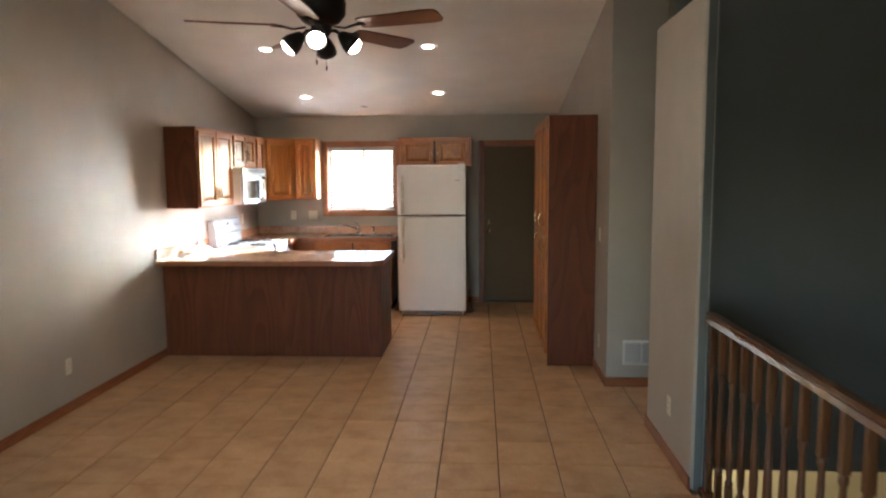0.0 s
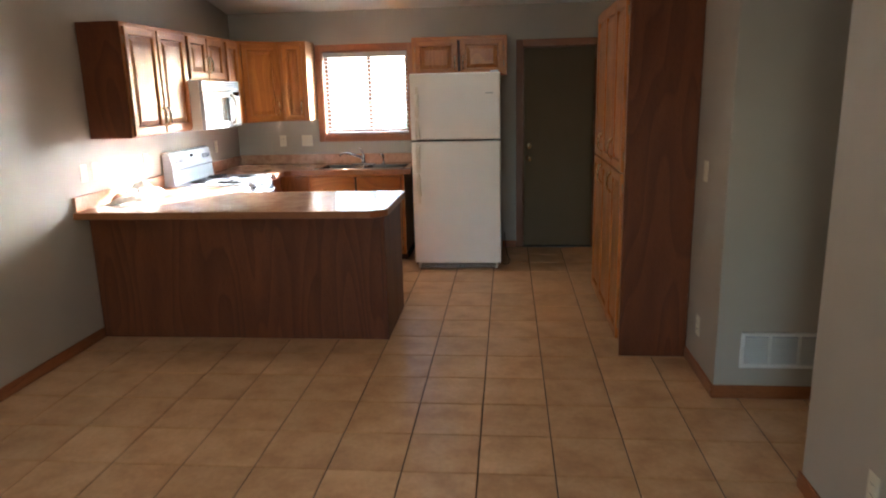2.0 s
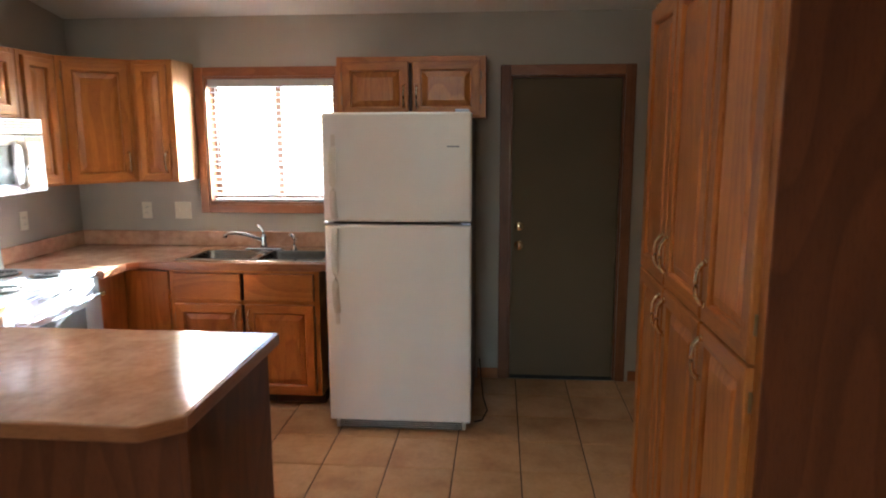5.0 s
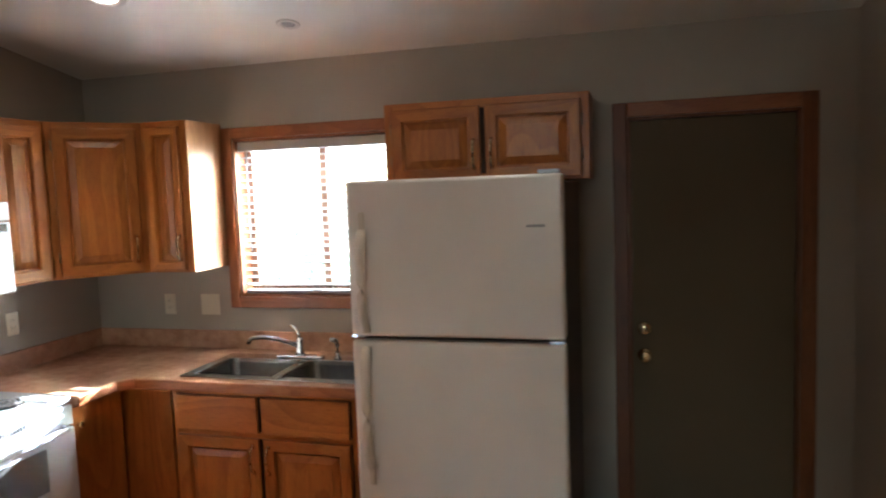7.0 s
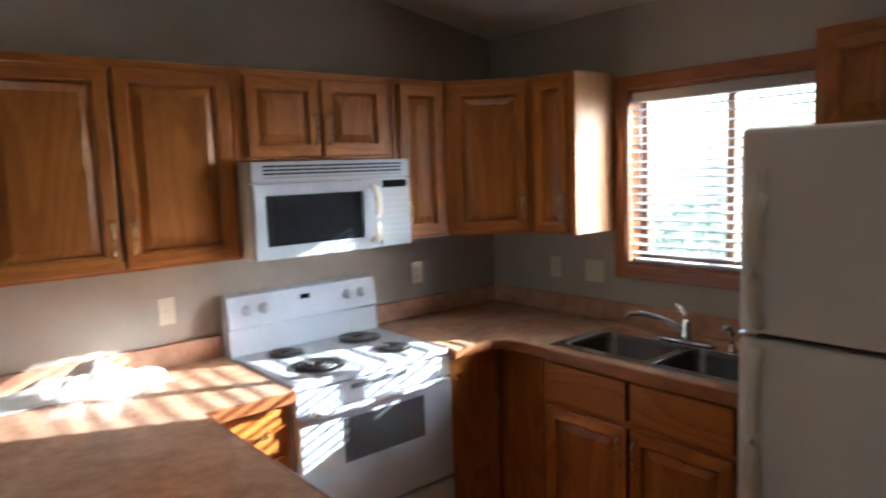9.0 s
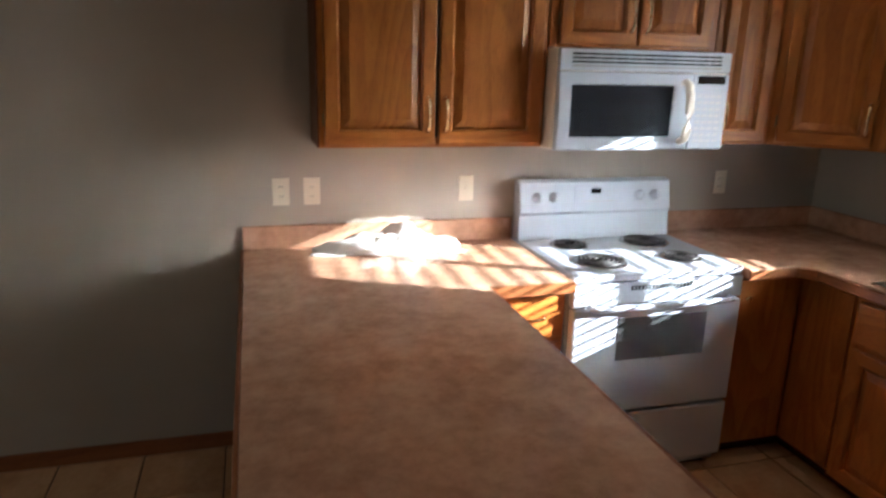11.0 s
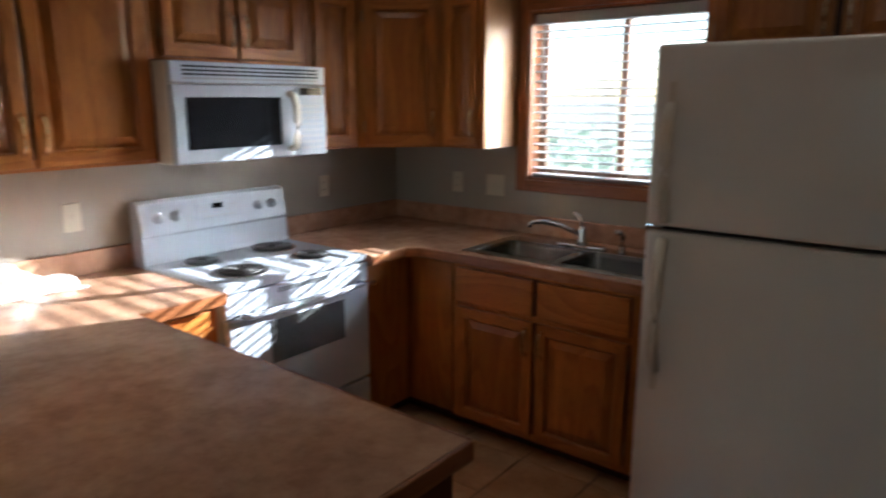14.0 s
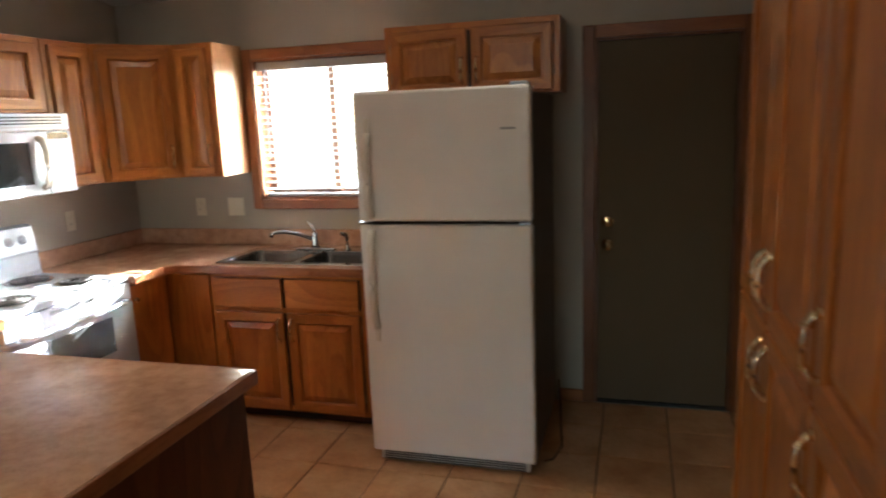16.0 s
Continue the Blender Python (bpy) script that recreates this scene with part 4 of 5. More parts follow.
# ---- refrigerator ----
def refrigerator():
    x0, x1, fy = -1.328, -0.527, 7.862
    f = thing("refrigerator", pose(x0, fy, 0), "white textured top-freezer refrigerator with dark sides on tiles", "refrigerator")
    w = x1 - x0
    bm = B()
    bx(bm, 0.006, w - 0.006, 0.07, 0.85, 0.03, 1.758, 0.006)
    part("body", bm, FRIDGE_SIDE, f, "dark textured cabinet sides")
    for nm, za, zb in (("fridge_door", 0.066, 1.188), ("freezer_door", 1.204, 1.785)):
        bm = B()
        bx(bm, 0.0, w, 0.0, 0.062, za, zb, 0.014, 0, 3)
        d = part(nm, bm, FRIDGE, f)
        up = nm == "freezer_door"
        za2, zb2 = (1.225, 1.60) if up else (0.70, 1.165)
        bm = B()
        hx = 0.062
        zs = [za2 + (zb2 - za2) * k / 8 for k in range(9)]
        prof = [0.004, 0.028, 0.036, 0.037, 0.037, 0.037, 0.036, 0.028, 0.004]
        tube(bm, [(hx, -o, z) for o, z in zip(prof, zs)], [0.018, 0.02, 0.019, 0.018, 0.018, 0.018, 0.019, 0.02, 0.018], 12, flat=0.75)
        part("handle", bm, ALMOND, d, "off-white bar handle")
        bm = B()
        za3, zb3 = (1.60, 1.67) if up else (0.63, 0.70)
        bx(bm, hx - 0.012, hx + 0.012, -0.006, -0.0005, za3, zb3, 0.003)
        part("handle_cap", bm, ALMOND, d)
        if up:
            bm = B()
            bx(bm, w - 0.13, w - 0.065, -0.0025, -0.0004, 1.602, 1.611, 0.001)
            part("badge", bm, GREY, d, "small silver badge")
    bm = B()
    bx(bm, 0.01, w - 0.01, 0.07, 0.09, 1.189, 1.203)
    part("gasket", bm, SLOT, f)
    bm = B()
    bx(bm, -0.004, 0.05, 0.004, 0.05, 1.19, 1.202, 0.003)
    part("centre_hinge", bm, CHROME, f, "chrome centre hinge")
    bm = B()
    bx(bm, w - 0.06, w - 0.005, 0.004, 0.05, 1.19, 1.202, 0.003)
    part("centre_hinge", bm, CHROME, f)
    bm = B()
    bx(bm, w - 0.09, w - 0.015, 0.02, 0.11, 1.7855, 1.80, 0.005)
    part("hinge_cover", bm, WHITE, f)
    bm = B()
    bx(bm, 0.03, w - 0.03, 0.03, 0.07, 0.010, 0.063, 0.004)
    g = part("toe_grille", bm, VENT_WHITE, f)
    for k in range(4):
        bm = B()
        bx(bm, 0.05, w - 0.05, 0.026, 0.0298, 0.015 + k * 0.012, 0.0205 + k * 0.012)
        part("slat", bm, SLOT, g)
    for fx in (0.06, w - 0.06):
        bm = B()
        cyl(bm, (fx, 0.10, 0.0005), (fx, 0.10, 0.03), 0.02)
        part("foot", bm, GREY, f)
    c = thing("power_cord", pose(0, 0, 0), "thin dark power cord on the floor beside the refrigerator", "cord")
    bm = B()
    tube(bm, [(-0.50, 8.60, 0.20), (-0.485, 8.55, 0.05), (-0.47, 8.40, 0.008), (-0.44, 8.20, 0.007), (-0.47, 8.05, 0.007), (-0.51, 8.0, 0.02)], 0.004, 6)
    part("cable", bm, SLOT, c)


refrigerator()


# ---- pantry ----
def pantry():
    w, z1, split = 1.305, 2.166, 1.135
    p = thing("pantry_cabinet", pose(0.222, 7.095, 0, 0, 0, -90), "tall honey oak pantry cabinet with six raised-panel doors", "cabinet")
    dep = XR - 0.222 - 0.003
    bm = B()
    bx(bm, 0.0, w - 0.008, 0.02, dep, 0.09, z1)
    bx(bm, 0.02, w - 0.008, 0.07, dep, 0.001, 0.0895, 0, 1)
    part("body", bm, [OAK, DARK_GAP], p)
    bm = B()
    bx(bm, w - 0.0075, w, 0.0, dep, 0.001, z1, 0.002)
    part("end_panel", bm, PANEL, p)
    bm = B()
    for xa, xb in ((0, 0.03), (0.408, 0.438), (0.852, 0.886), (w - 0.055, w - 0.008)):
        bx(bm, xa, xb, 0.0, 0.0195, 0.09, z1, 0.001)
    for za, zb in ((0.09, 0.12), (split - 0.015, split + 0.015), (z1 - 0.04, z1)):
        bx(bm, 0.03, w - 0.055, 0.001, 0.0195, za, zb, 0, 1)
    bx(bm, 0.03, w - 0.055, 0.008, 0.0195, 0.12, z1 - 0.04, 0, 2)
    part("face_frame", bm, [OAK, OAK_H, DARK_GAP], p)
    for x0, x1, h in ((0.02, 0.418, "r"), (0.430, 0.860, "l"), (0.876, 1.256, "l")):
        panel_door(p, x0, x1, split + 0.0045, z1 - 0.025, "upper_door", h + "b", 0.06)
        panel_door(p, x0, x1, 0.10, split - 0.0045, "lower_door", h + "t", 0.06)


pantry()


# ---- window, blind, door ----
def trim_box(name, parent, x0, x1, y0, y1, z0, z1, mat, b=0.004):
    bm = B()
    bx(bm, x0, x1, y0, y1, z0, z1, b, 0, 2)
    return part(name, bm, mat, parent)


def kitchen_window():
    bm = B()
    c = 0.06
    y0 = YB - 0.018
    bx(bm, WX0 - c, WX0, y0, YB - 0.001, WZ0 - c, WZ1 + c, 0.004)
    win = structure("window_1", bm, TRIM_Z, "oak-trimmed sliding kitchen window above the sink", "window")
    trim_box("casing", win, WX1, WX1 + c, y0, YB - 0.001, WZ0 - c, WZ1 + c, TRIM_Z)
    trim_box("casing", win, WX0 + 0.0005, WX1 - 0.0005, y0 + 0.001, YB - 0.001, WZ1, WZ1 + c, TRIM)
    trim_box("casing", win, WX0 + 0.0005, WX1 - 0.0005, y0 + 0.001, YB - 0.001, WZ0 - c, WZ0, TRIM)
    t = 0.012
    trim_box("jamb", win, WX0 + 0.0005, WX0 + t, YB, YB + 0.158, WZ0, WZ1, TRIM_Z, 0)
    trim_box("jamb", win, WX1 - t, WX1 - 0.0005, YB, YB + 0.158, WZ0, WZ1, TRIM_Z, 0)
    trim_box("window_sill", win, WX0 + t, WX1 - t, YB, YB + 0.158, WZ0 + 0.0005, WZ0 + t, TRIM, 0)
    trim_box("head_jamb", win, WX0 + t, WX1 - t, YB, YB + 0.158, WZ1 - t, WZ1 - 0.0005, TRIM, 0)
    s = 0.042
    mid = -1.886
    for i, (xa, xb, yy) in enumerate(((WX0 + t, mid + s / 2, YB + 0.10), (mid - s / 2, WX1 - t, YB + 0.128))):
        za, zb = WZ0 + t, WZ1 - t
        bm = B()
        bx(bm, xa, xa + s, yy, yy + 0.026, za, zb, 0.003)
        bx(bm, xb - s, xb, yy, yy + 0.026, za, zb, 0.003)
        bx(bm, xa + s, xb - s, yy + 0.001, yy + 0.025, za, za + s, 0.003)
        bx(bm, xa + s, xb - s, yy + 0.001, yy + 0.025, zb - s, zb, 0.003)
        sash = part("sash", bm, SASH, win)
        bm = B()
        bx(bm, xa + s, xb - s, yy + 0.011, yy + 0.015, za + s, zb - s)
        g = part("pane", bm, GLASS, sash)
        g.visible_shadow = False


kitchen_window()


def window_blind():
    bl = thing("window_blind", pose(0, 0, 0), "white horizontal slat blind lowered and open in the window", "blind")
    xa, xb, yy = WX0 + 0.02, WX1 - 0.02, YB + 0.045
    bm = B()
    bx(bm, xa - 0.004, xb + 0.004, yy - 0.025, yy + 0.028, 1.985, 2.034, 0.003)
    part("headrail", bm, BLIND_GREY, bl, "grey headrail")
    bm = B()
    n = 4
    prof = [(-0.024 + 0.048 * k / n, 0.0045 * (1 - (2 * k / n - 1) ** 2)) for k in range(n + 1)]
    up = [[bm.verts.new((x, y, z + h)) for y, z in prof] for x in (xa, xb) for h in (0.0012,)]
    lo = [[bm.verts.new((x, y, z - 0.0012)) for y, z in prof] for x in (xa, xb)]
    for k in range(n):
        bm.faces.new((up[0][k], up[1][k], up[1][k + 1], up[0][k + 1]))
        bm.faces.new((lo[0][k], lo[0][k + 1], lo[1][k + 1], lo[1][k]))
    for e in (0, n):
        bm.faces.new((up[0][e], lo[0][e], lo[1][e], up[1][e]))
    for s in (0, 1):
        bm.faces.new(up[s] + lo[s][::-1])
    me = mesh_of("slat", bm, BLIND)
    for k in range(18):
        ob = new("slat", me)
        ob.parent = bl
        ob.location = (0, yy + random.uniform(-0.001, 0.001), 1.262 + k * 0.0405)
        ob.rotation_euler = (radians(4.5 + random.uniform(-1.2, 1.2)), random.uniform(-0.002, 0.002), 0)
    bm = B()
    bx(bm, xa, xb, yy - 0.024, yy + 0.024, 1.216, 1.234, 0.004)
    part("bottom_rail", bm, BLIND, bl)
    for x in (xa + 0.12, (xa + xb) / 2 - 0.03, xb - 0.12):
        for dy in (-0.026, 0.026):
            bm = B()
            cyl(bm, (x, yy + dy, 1.22), (x, yy + dy, 1.99), 0.0011, n=5)
            part("ladder_cord", bm, BLIND, bl)
    bm = B()
    cyl(bm, (xa + 0.05, yy - 0.032, 1.45), (xa + 0.05, yy - 0.03, 1.99), 0.004, n=8)
    part("tilt_wand", bm, BLIND, bl)


window_blind()


def back_door():
    bm = B()
    c = 0.065
    y0 = YB - 0.016
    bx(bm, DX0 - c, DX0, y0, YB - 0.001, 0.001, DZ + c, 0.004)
    d = structure("door_1", bm, SHADED_CASING, "painted flush entry door, closed, it and its oak casing darkened for shade", "door")
    trim_box("casing", d, DX1, DX1 + c, y0, YB - 0.001, 0.001, DZ + c, SHADED_CASING)
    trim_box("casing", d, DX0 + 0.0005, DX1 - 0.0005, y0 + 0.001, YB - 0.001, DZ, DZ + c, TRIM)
    trim_box("jamb", d, DX0 + 0.0005, DX0 + 0.014, YB, YB + 0.15, 0.001, DZ, SHADED_CASING, 0)
    trim_box("jamb", d, DX1 - 0.014, DX1 - 0.0005, YB, YB + 0.15, 0.001, DZ, SHADED_CASING, 0)
    trim_box("head_jamb", d, DX0 + 0.014, DX1 - 0.014, YB, YB + 0.15, DZ - 0.014, DZ - 0.0005, SHADED_CASING, 0)
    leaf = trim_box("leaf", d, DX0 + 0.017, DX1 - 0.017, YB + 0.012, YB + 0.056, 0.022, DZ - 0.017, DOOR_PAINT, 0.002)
    # Unseen panel added outside to stop daylight leaking round the leaf.
    trim_box("light_block", d, DX0 - 0.06, DX1 + 0.06, YB + 0.163, YB + 0.185, -0.1, DZ + 0.06, DOOR_PAINT, 0)
    trim_box("threshold", d, DX0 + 0.014, DX1 - 0.014, YB + 0.0, YB + 0.15, 0.001, 0.018, SLOT, 0.003)
    trim_box("strike_plate", d, DX0 + 0.0005, DX0 + 0.003, YB - 0.010, YB + 0.004, 1.50, 1.60, BRONZE_BRASS, 0)
    for z, knob in ((1.06, False), (0.932, True)):
        bm = B()
        prof = [(0.032, 0), (0.031, 0.006), (0.012, 0.01), (0.011, 0.028), (0.022, 0.034), (0.027, 0.045), (0.024, 0.058), (0.0005, 0.062)] if knob else [(0.032, 0), (0.03, 0.008), (0.024, 0.012), (0.0005, 0.013)]
        lathe(bm, prof, 20, pose(-0.247, YB + 0.012, z, 90))
        if not knob:
            bx(bm, -0.004, 0.004, -0.014, 0.014, 0.012, 0.026, 0.002, m=pose(-0.247, YB + 0.012, z, 90, 0, 25))
        part("knob" if knob else "deadbolt", bm, BRASS, leaf, "brass door knob" if knob else "brass deadbolt turn")
    for z in (0.25, 1.05, 1.82):
        trim_box("hinge", d, DX1 - 0.017, DX1 - 0.004, YB + 0.003, YB + 0.0115, z, z + 0.09, BRASS, 0.001)


back_door()


# ---- plates on the walls ----
def wall_plate(m, kind, gangs=1):
    """Electric plate: x across, z up, faces -y."""
    name, label = {"outlet": ("wall_outlet", "white duplex wall outlet"), "rocker": ("wall_outlet", "white square-faced safety outlet"),
                   "switch": ("light_switch", "white toggle light switch")}[kind]
    o = thing(name, m, label + (" with two gangs" if gangs > 1 else " on the painted wall"), "outlet" if "outlet" in name else "switch")
    w = 0.07 + 0.046 * (gangs - 1)
    bm = B()
    bx(bm, -w / 2, w / 2, -0.006, -0.0005, -0.0575, 0.0575, 0.003, 0, 2)
    part("plate", bm, PLATE, o)
    for g in range(gangs):
        cx = (g - (gangs - 1) / 2) * 0.046
        if kind == "outlet":
            for dz in (-0.02, 0.02):
                bm = B()
                bx(bm, cx - 0.016, cx + 0.016, -0.0085, -0.0058, dz - 0.0135, dz + 0.0135, 0.002)
                s = part("socket", bm, PLATE, o)
                for dx in (-0.006, 0.006):
                    bm = B()
                    bx(bm, cx + dx - 0.0012, cx + dx + 0.0012, -0.0092, -0.0086, dz - 0.003, dz + 0.006)
                    part("slot", bm, SLOT, s)
        elif kind == "rocker":
            bm = B()
            bx(bm, cx - 0.0165, cx + 0.0165, -0.009, -0.0058, -0.033, 0.033, 0.002)
            s = part("socket", bm, PLATE, o)
            for dz in (-0.02, 0.02):
                for dx in (-0.006, 0.006):
                    bm = B()
                    bx(bm, cx + dx - 0.0012, cx + dx + 0.0012, -0.0098, -0.0091, dz - 0.004, dz + 0.004)
                    part("slot", bm, SLOT, s)
        else:
            bm = B()
            bx(bm, cx - 0.005, cx + 0.005, -0.014, -0.0058, -0.004, 0.012, 0.002)
            part("toggle", bm, PLATE, o)
    return o


for y, z, k in ((6.049, 1.155, "outlet"), (6.177, 1.155, "rocker"), (6.861, 1.152, "switch"), (8.195, 1.15, "outlet"), (4.516, 0.33, "outlet")):
    wall_plate(pose(XL, y, z, 0, 0, 90), k)
wall_plate(pose(-2.816, YB, 1.155), "outlet")
wall_plate(pose(-2.557, YB, 1.155), "switch", 2)
wall_plate(pose(XR, 5.598, 1.172, 0, 0, -90), "switch")
wall_plate(pose(XR, 5.566, 0.285, 0, 0, -90), "outlet")
wall_plate(pose(0.745, 3.856, 0.32, 0, 0, -90), "outlet")


def return_grille():
    x0, x1, z0, z1, y = 0.752, 1.492, 0.175, 0.374, HALL_Y
    v = thing("return_air_grille", pose(0, 0, 0), "white metal return air grille low on the wall", "vent")
    bm = B()
    b = 0.022
    bx(bm, x0, x1, y - 0.01, y - 0.0005, z0, z0 + b, 0.003)
    bx(bm, x0, x1, y - 0.01, y - 0.0005, z1 - b, z1, 0.003)
    bx(bm, x0, x0 + b, y - 0.0102, y - 0.0005, z0 + b, z1 - b, 0.003)
    bx(bm, x1 - b, x1, y - 0.0102, y - 0.0005, z0 + b, z1 - b, 0.003)
    part("frame", bm, VENT_WHITE, v)
    bm = B()
    bx(bm, x0 + b, x1 - b, y - 0.0015, y - 0.0005, z0 + b, z1 - b)
    part("backing", bm, GREY, v)
    for k in range(1, 5):
        trim_box("divider", v, x0 + k * (x1 - x0) / 5 - 0.008, x0 + k * (x1 - x0) / 5 + 0.008, y - 0.0095, y - 0.0016, z0 + b, z1 - b, VENT_WHITE, 0.001)
    bm = B()
    bx(bm, x0 + b, x1 - b, -0.005, 0.005, -0.001, 0.001)
    me = mesh_of("louvre", bm, VENT_WHITE)
    for k in range(12):
        ob = new("louvre", me)
        ob.parent = v
        ob.location = (0, y - 0.0058, z0 + b + 0.007 + k * 0.0122)
        ob.rotation_euler = (radians(28), 0, 0)


return_grille()


# ---- towel heap on the counter ----
def dish_cloth():
    o = thing("dish_cloth", pose(-3.178, 6.485, CT1 + 0.001, 0, 0, 86), "long crumpled white cotton cloth along the backsplash", "cloth")
    bm = B()
    n, m2 = 84, 26
    grid = []
    for i in range(n + 1):
        row = []
        for j in range(m2 + 1):
            u, v = -1 + 2 * i / n, -1 + 2 * j / m2
            edge = max(0.0, 1 - (abs(u) ** 2 + abs(v) ** 2))
            p = Vector((u * 2.4, v * 1.0, 3.0))
            fold = abs(noise.noise(p * 0.9)) * 1.4 + 0.18 * abs(noise.noise(p * 2.2 + Vector((5, 1, 2))))
            z = 0.004 + edge ** 0.6 * (0.026 + 0.075 * fold + 0.05 * math.exp(-((u - 0.25) / 0.42) ** 2))
            w = 1 + 0.12 * noise.noise(Vector((u * 2, v * 2, 9)))
            row.append(bm.verts.new((u * 0.315 * w, v * 0.078 * w + 0.02 * noise.noise(Vector((u * 2.5, 0, 4))), z)))
        grid.append(row)
    for i in range(n):
        for j in range(m2):
            bm.faces.new((grid[i][j], grid[i + 1][j], grid[i + 1][j + 1], grid[i][j + 1])).smooth = True
    rim = [grid[i][0] for i in range(n + 1)] + [grid[n][j] for j in range(1, m2 + 1)] + [grid[i][m2] for i in range(n - 1, -1, -1)] + [grid[0][j] for j in range(m2 - 1, 0, -1)]
    low = [bm.verts.new((v.co.x, v.co.y, 0.0)) for v in rim]
    for k in range(len(rim)):
        q = (k + 1) % len(rim)
        bm.faces.new((rim[k], rim[q], low[q], low[k]))
    part("cloth", bm, CLOTH, o)


dish_cloth()


# ---- ceiling fixtures ----
def ceiling_pose(x, y):
    return pose(x, y, ceil_z(y), -math.degrees(math.atan(SLOPE)), 0, 0)


def can_light(x, y, on=True, r=0.075):
    o = thing("recessed_light", ceiling_pose(x, y), "lit round recessed ceiling light" if on else "small unlit round ceiling fixture", "ceiling light", "recessed lights" if on else "")
    bm = B()
    lathe(bm, [(r * 0.74, -0.001), (r * 0.78, -0.006), (r, -0.007), (r * 1.16, -0.0045), (r * 1.2, -0.0008)], 32)
    part("trim_ring", bm, VENT_WHITE, o)
    bm = B()
    lathe(bm, [(0.0005, -0.005), (r * 0.45, -0.0045), (r * 0.73, -0.0015), (r * 0.73, -0.0006)], 28)
    part("lens", bm, CAN_ON if on else GREY, o)
    if on:
        d = bpy.data.lights.new("recessed_lamp", "SPOT")
        d.energy, d.color, d.spot_size, d.spot_blend, d.shadow_soft_size = CAN_POWER, (1.0, 0.80, 0.56), radians(108), 0.9, 0.05
        lamp = new("recessed_lamp", d)
        lamp.matrix_world = Matrix.Translation((x, y, ceil_z(y) - 0.03))


CAN_POWER, FAN_POWER = 0.45, 0.95
for x, y in ((-2.38, 6.42), (-0.845, 6.42), (-2.40, 7.95), (-0.84, 7.85)):
    can_light(x, y)
can_light(-1.78, 8.37, False, 0.045)


def ceiling_fan():
    fx, fy, zk = -1.175, 3.48, 2.39
    f = thing("ceiling_fan", pose(fx, fy, zk), "dark bronze ceiling fan with wooden blades and four lit lamps", "ceiling fan")
    bm = B()
    top = ceil_z(fy) - zk
    lathe(bm, [(0.0005, top - 0.10), (0.03, top - 0.10), (0.07, top - 0.03), (0.072, top)], 20)
    part("canopy", bm, BRONZE, f)
    bm = B()
    cyl(bm, (0, 0, 0.30), (0, 0, top - 0.06), 0.013)
    part("downrod", bm, BRONZE, f)
    bm = B()
    lathe(bm, [(0.04, 0.04), (0.09, 0.06), (0.125, 0.10), (0.13, 0.16), (0.11, 0.21), (0.06, 0.25), (0.02, 0.31)], 28)
    part("motor_housing", bm, BRONZE, f)
    bm = B()
    lathe(bm, [(0.0005, -0.02), (0.03, -0.015), (0.055, 0.02), (0.05, 0.06), (0.04, 0.085)], 20)
    part("light_hub", bm, BRONZE, f)
    for k in range(5):
        a = -19 + 72 * k
        m = pose(0, 0, 0.035, 0, 0, a)
        bm = B()
        tube(bm, [m @ Vector(p) for p in ((0.08, 0, 0.0), (0.14, 0.0, -0.012), (0.20, 0, 0.0), (0.25, 0, 0.004))], [0.012, 0.01, 0.014, 0.02], 8, flat=0.5)
        part("blade_iron", bm, BRONZE, f)
        bm = B()
        out = []
        for u, hw in ((0.22, 0.045), (0.26, 0.055), (0.45, 0.062), (0.60, 0.067), (0.645, 0.06), (0.66, 0.04)):
            out.append((u, hw))
        ol = [(u, -h) for u, h in out] + [(u, h) for u, h in out[::-1]]
        prism(bm, ol, -0.004, 0.004)
        bl = part("blade", bm, RAIL_BLADE, f, "reddish wooden blade")
        bl.matrix_basis = m @ pose(0, 0, 0.006, -13, 0, 0)
    for k in range(4):
        a = radians(-86 + 90 * k)
        d = Vector((math.cos(a), math.sin(a), 0))
        p0, p1 = d * 0.045 + Vector((0, 0, 0.02)), d * 0.102 + Vector((0, 0, 0.0))
        bm = B()
        tube(bm, [p0, (p0 + p1) / 2 + Vector((0, 0, 0.012)), p1], 0.009, 8)
        arm = part("lamp_arm", bm, BRONZE, f)
        ax = (d * 0.75 + Vector((0, 0, -0.66))).normalized()
        m = Matrix.Translation(p1) @ ax.to_track_quat("Z", "Y").to_matrix().to_4x4()
        bm = B()
        lathe(bm, [(0.018, -0.01), (0.03, 0.01), (0.048, 0.05), (0.055, 0.09), (0.05, 0.09), (0.044, 0.05), (0.02, 0.01)], 20, m)
        part("lamp_shade", bm, BRONZE, f)
        bm = B()
        lathe(bm, [(0.012, 0.015), (0.03, 0.045), (0.044, 0.08), (0.038, 0.103), (0.018, 0.114), (0.0005, 0.116)], 18, m)
        part("bulb", bm, BULB, f, "glowing reflector bulb")
        dl = bpy.data.lights.new("fan_lamp", "SPOT")
        dl.energy, dl.color, dl.spot_size, dl.spot_blend, dl.shadow_soft_size = FAN_POWER, (1.0, 0.82, 0.58), radians(150), 0.6, 0.045
        lamp = new("fan_lamp", dl)
        pos = Vector((fx, fy, zk)) + p1 + ax * 0.125
        lamp.matrix_world = look(pos, pos + ax)
    bm = B()
    for sx, ln in ((0.03, 0.16), (-0.02, 0.13)):
        cyl(bm, (sx, -0.03, 0.0), (sx, -0.03, -ln), 0.0012, n=5)
        lathe(bm, [(0.0005, -ln - 0.025), (0.005, -ln - 0.018), (0.004, -ln), (0.0005, -ln + 0.002)], 8, pose(sx, -0.03, 0))
    part("pull_chain", bm, BRONZE, f)


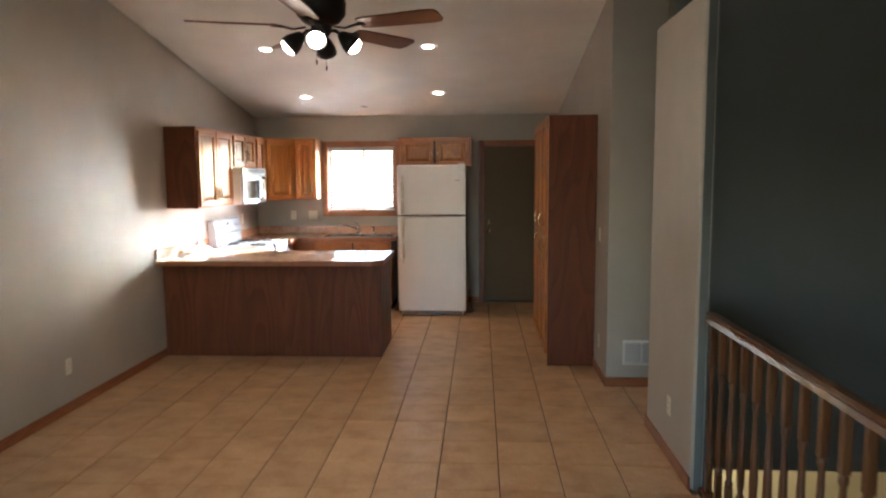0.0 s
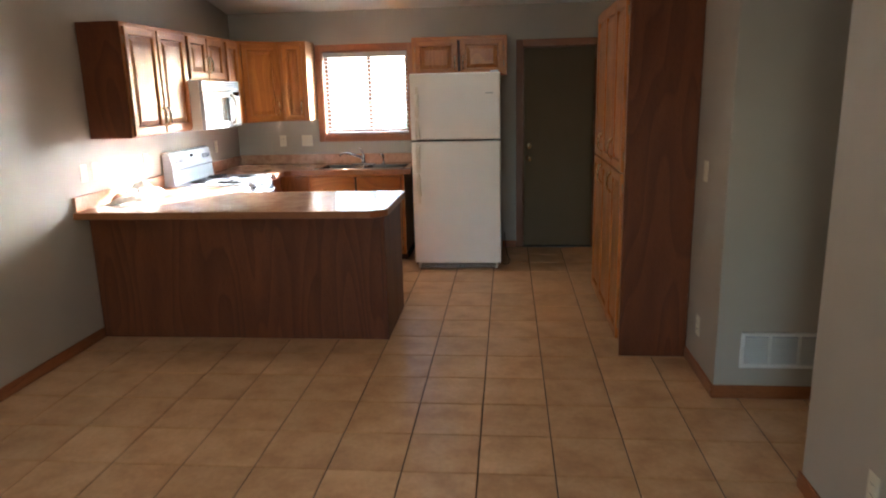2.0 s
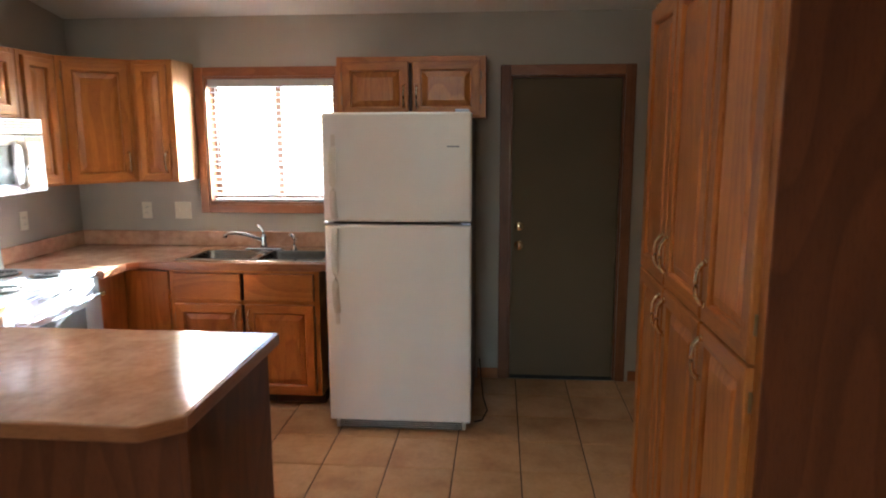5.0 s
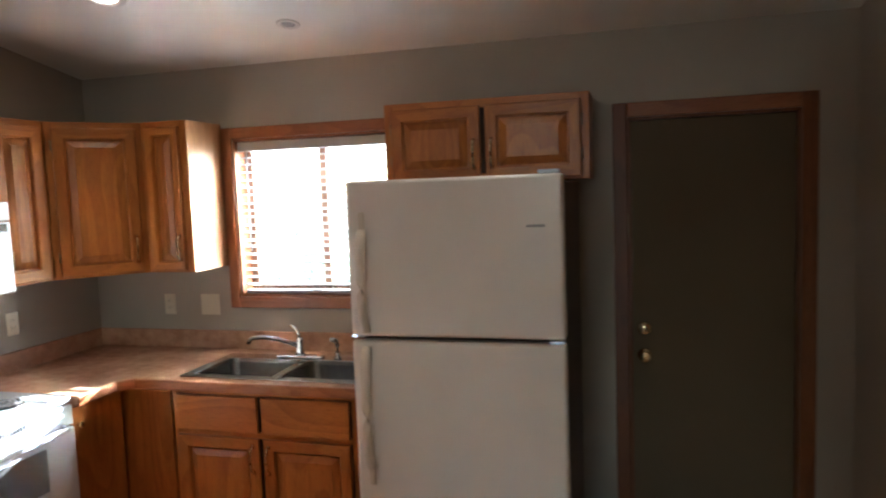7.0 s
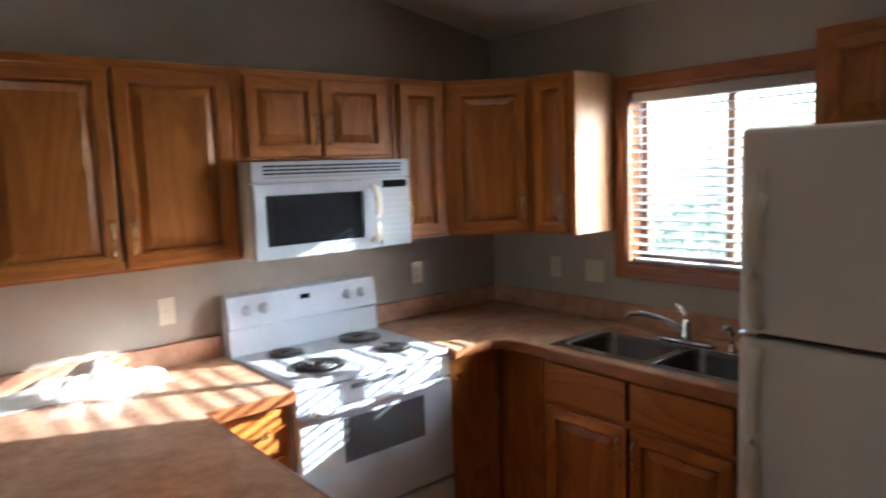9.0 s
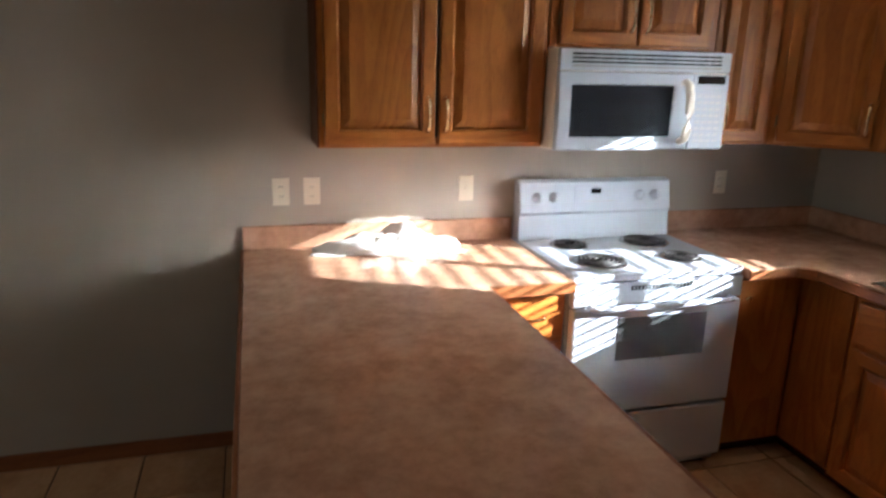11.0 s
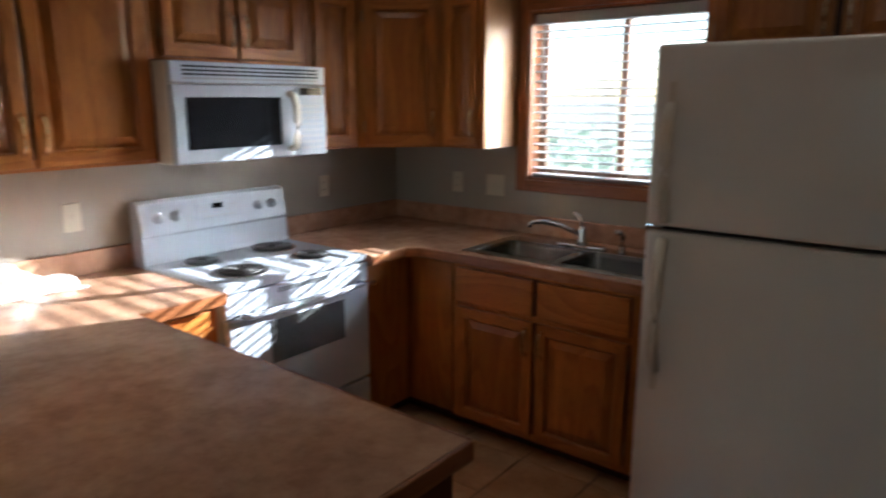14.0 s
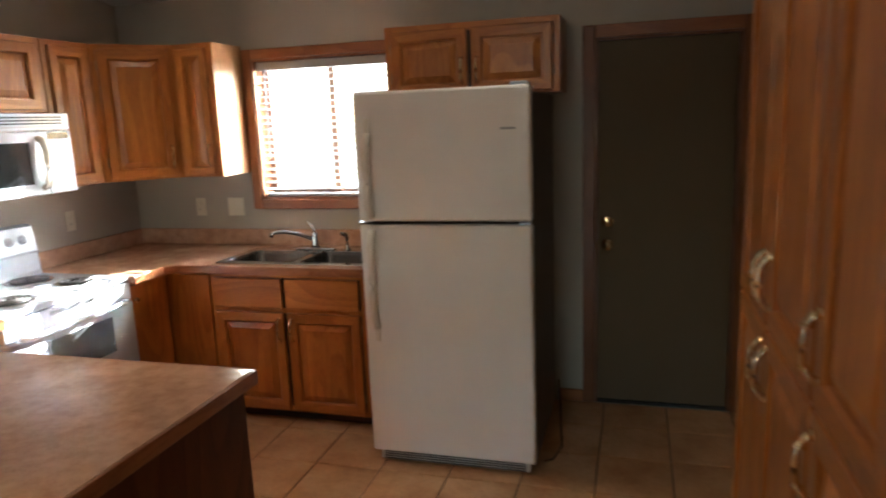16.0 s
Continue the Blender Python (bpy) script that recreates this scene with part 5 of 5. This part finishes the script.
RAIL_BLADE = wood("fan_blade_wood", (0.22, 0.085, 0.035), (0.11, 0.04, 0.017), "x", 0.4, 0.2)
ceiling_fan()


# ---- stair railing and stairwell ----
def stair_railing():
    rx, y0, y1, zt = 0.818, -2.6, 3.415, 0.965
    r = thing("stair_railing", pose(0, 0, 0), "dark stained oak stair railing with turned balusters", "railing")
    bm = B()
    pts = [(rx - 0.030, zt - 0.048), (rx + 0.030, zt - 0.048), (rx + 0.022, zt - 0.026), (rx + 0.031, zt - 0.012), (rx + 0.018, zt), (rx - 0.018, zt), (rx - 0.031, zt - 0.012), (rx - 0.022, zt - 0.026)]
    a = [bm.verts.new((x, y0, z)) for x, z in pts]
    c = [bm.verts.new((x, y1, z)) for x, z in pts]
    bm.faces.new(a)
    bm.faces.new(c[::-1])
    for i in range(len(pts)):
        j = (i + 1) % len(pts)
        bm.faces.new((a[i], c[i], c[j], a[j]))
    part("handrail", bm, RAIL_Y, r, "polished dark oak handrail")
    bm = B()
    bx(bm, rx - 0.035, rx + 0.024, y0, y1, 0.001, 0.03, 0.004)
    part("shoe_rail", bm, RAIL_Y, r)
    bm = B()
    bx(bm, -0.016, 0.016, -0.016, 0.016, 0.03, 0.19, 0.002)
    bx(bm, -0.016, 0.016, -0.016, 0.016, 0.70, zt - 0.048, 0.002)
    lathe(bm, [(0.013, 0.188), (0.019, 0.20), (0.019, 0.212), (0.011, 0.228), (0.016, 0.27), (0.0185, 0.34), (0.016, 0.45), (0.0125, 0.58), (0.011, 0.655), (0.017, 0.672), (0.017, 0.684), (0.013, 0.702)], 12)
    me = mesh_of("baluster", bm, RAIL_WOOD)
    n = int((y1 - y0) / 0.14)
    for k in range(n):
        ob = new("baluster", me)
        ob.parent = r
        ob.location = (rx - 0.005, y1 - 0.06 - k * 0.14, 0)


RAIL_Y = wood("dark_stained_oak_rail", (0.20, 0.078, 0.024), (0.09, 0.033, 0.011), "y", 0.25, 0.4)
stair_railing()


def lower_light():
    """The lit ceiling lamp of the lower level, whose glow shows down the stairwell."""
    o = thing("flush_ceiling_lamp", pose(1.5, 5.4, -0.25), "lit round flush lamp on the lower level ceiling", "ceiling light")
    bm = B()
    lathe(bm, [(0.15, 0.0), (0.15, -0.02), (0.11, -0.06), (0.05, -0.08), (0.0005, -0.084)], 24)
    part("shade", bm, WARM_PANE, o)
    d = bpy.data.lights.new("lower_lamp", "POINT")
    d.energy, d.color, d.shadow_soft_size = 2.2, (1.0, 0.80, 0.48), 0.1
    lamp = new("lower_lamp", d)
    lamp.location = (1.5, 5.4, -0.45)


lower_light()


# ---- outdoors ----
bm = B()
bx(bm, -400, 400, YB + 0.2, 800, -1.3, -1.1)
bx(bm, -400, 400, -800, SOUTH_Y - 0.2, -1.3, -1.1)
structure("ground", bm, GRASS, "green lawn outside the house", "ground")


def shrub(x, y, r, h, seed):
    rnd = random.Random(seed)
    s = thing("shrub", pose(x, y, -1.1), "leafy green shrub on the lawn outside", "shrub", "shrubs outside")
    bm = B()
    for k in range(5):
        a = 2 * math.pi * k / 5 + rnd.random()
        tube(bm, [(0, 0, 0), (0.15 * r * math.cos(a), 0.15 * r * math.sin(a), h * 0.3), (0.55 * r * math.cos(a), 0.55 * r * math.sin(a), h * 0.75)], [0.04, 0.028, 0.01], 6)
    part("branches", bm, BARK, s)
    vs, fs = [], []
    for k in range(1600):
        while True:
            p = Vector((rnd.uniform(-1, 1), rnd.uniform(-1, 1), rnd.uniform(-1, 1)))
            if p.length < 1 and p.length > 0.45:
                break
        lump = 1 + 0.3 * noise.noise(p * 2.2 + Vector((seed, 0, 0)))
        c = Vector((p.x * r * lump, p.y * r * lump, h * 0.55 + p.z * h * 0.45 * lump))
        q = Euler((rnd.uniform(0, 6), rnd.uniform(0, 6), rnd.uniform(0, 6))).to_matrix()
        L, W = rnd.uniform(0.06, 0.12), rnd.uniform(0.03, 0.05)
        i = len(vs)
        vs += [c + q @ Vector(v) for v in ((-L, 0, 0), (0, -W, 0.01), (L, 0, 0), (0, W, 0.01))]
        fs.append((i, i + 1, i + 2, i + 3))
    me = bpy.data.meshes.new("leaves")
    me.from_pydata(vs, [], fs)
    me.materials.append(LEAF)
    ob = new("leaves", me)
    ob.parent = s


for i, (x, y, r, h) in enumerate(((-3.4, 13.5, 1.1, 2.0), (-1.9, 14.6, 1.3, 2.2), (0.2, 13.8, 1.2, 1.9), (-5.6, 15.5, 1.4, 2.3), (2.4, 15.2, 1.5, 2.3))):
    shrub(x, y, r, h, i + 3)

lay_floor()
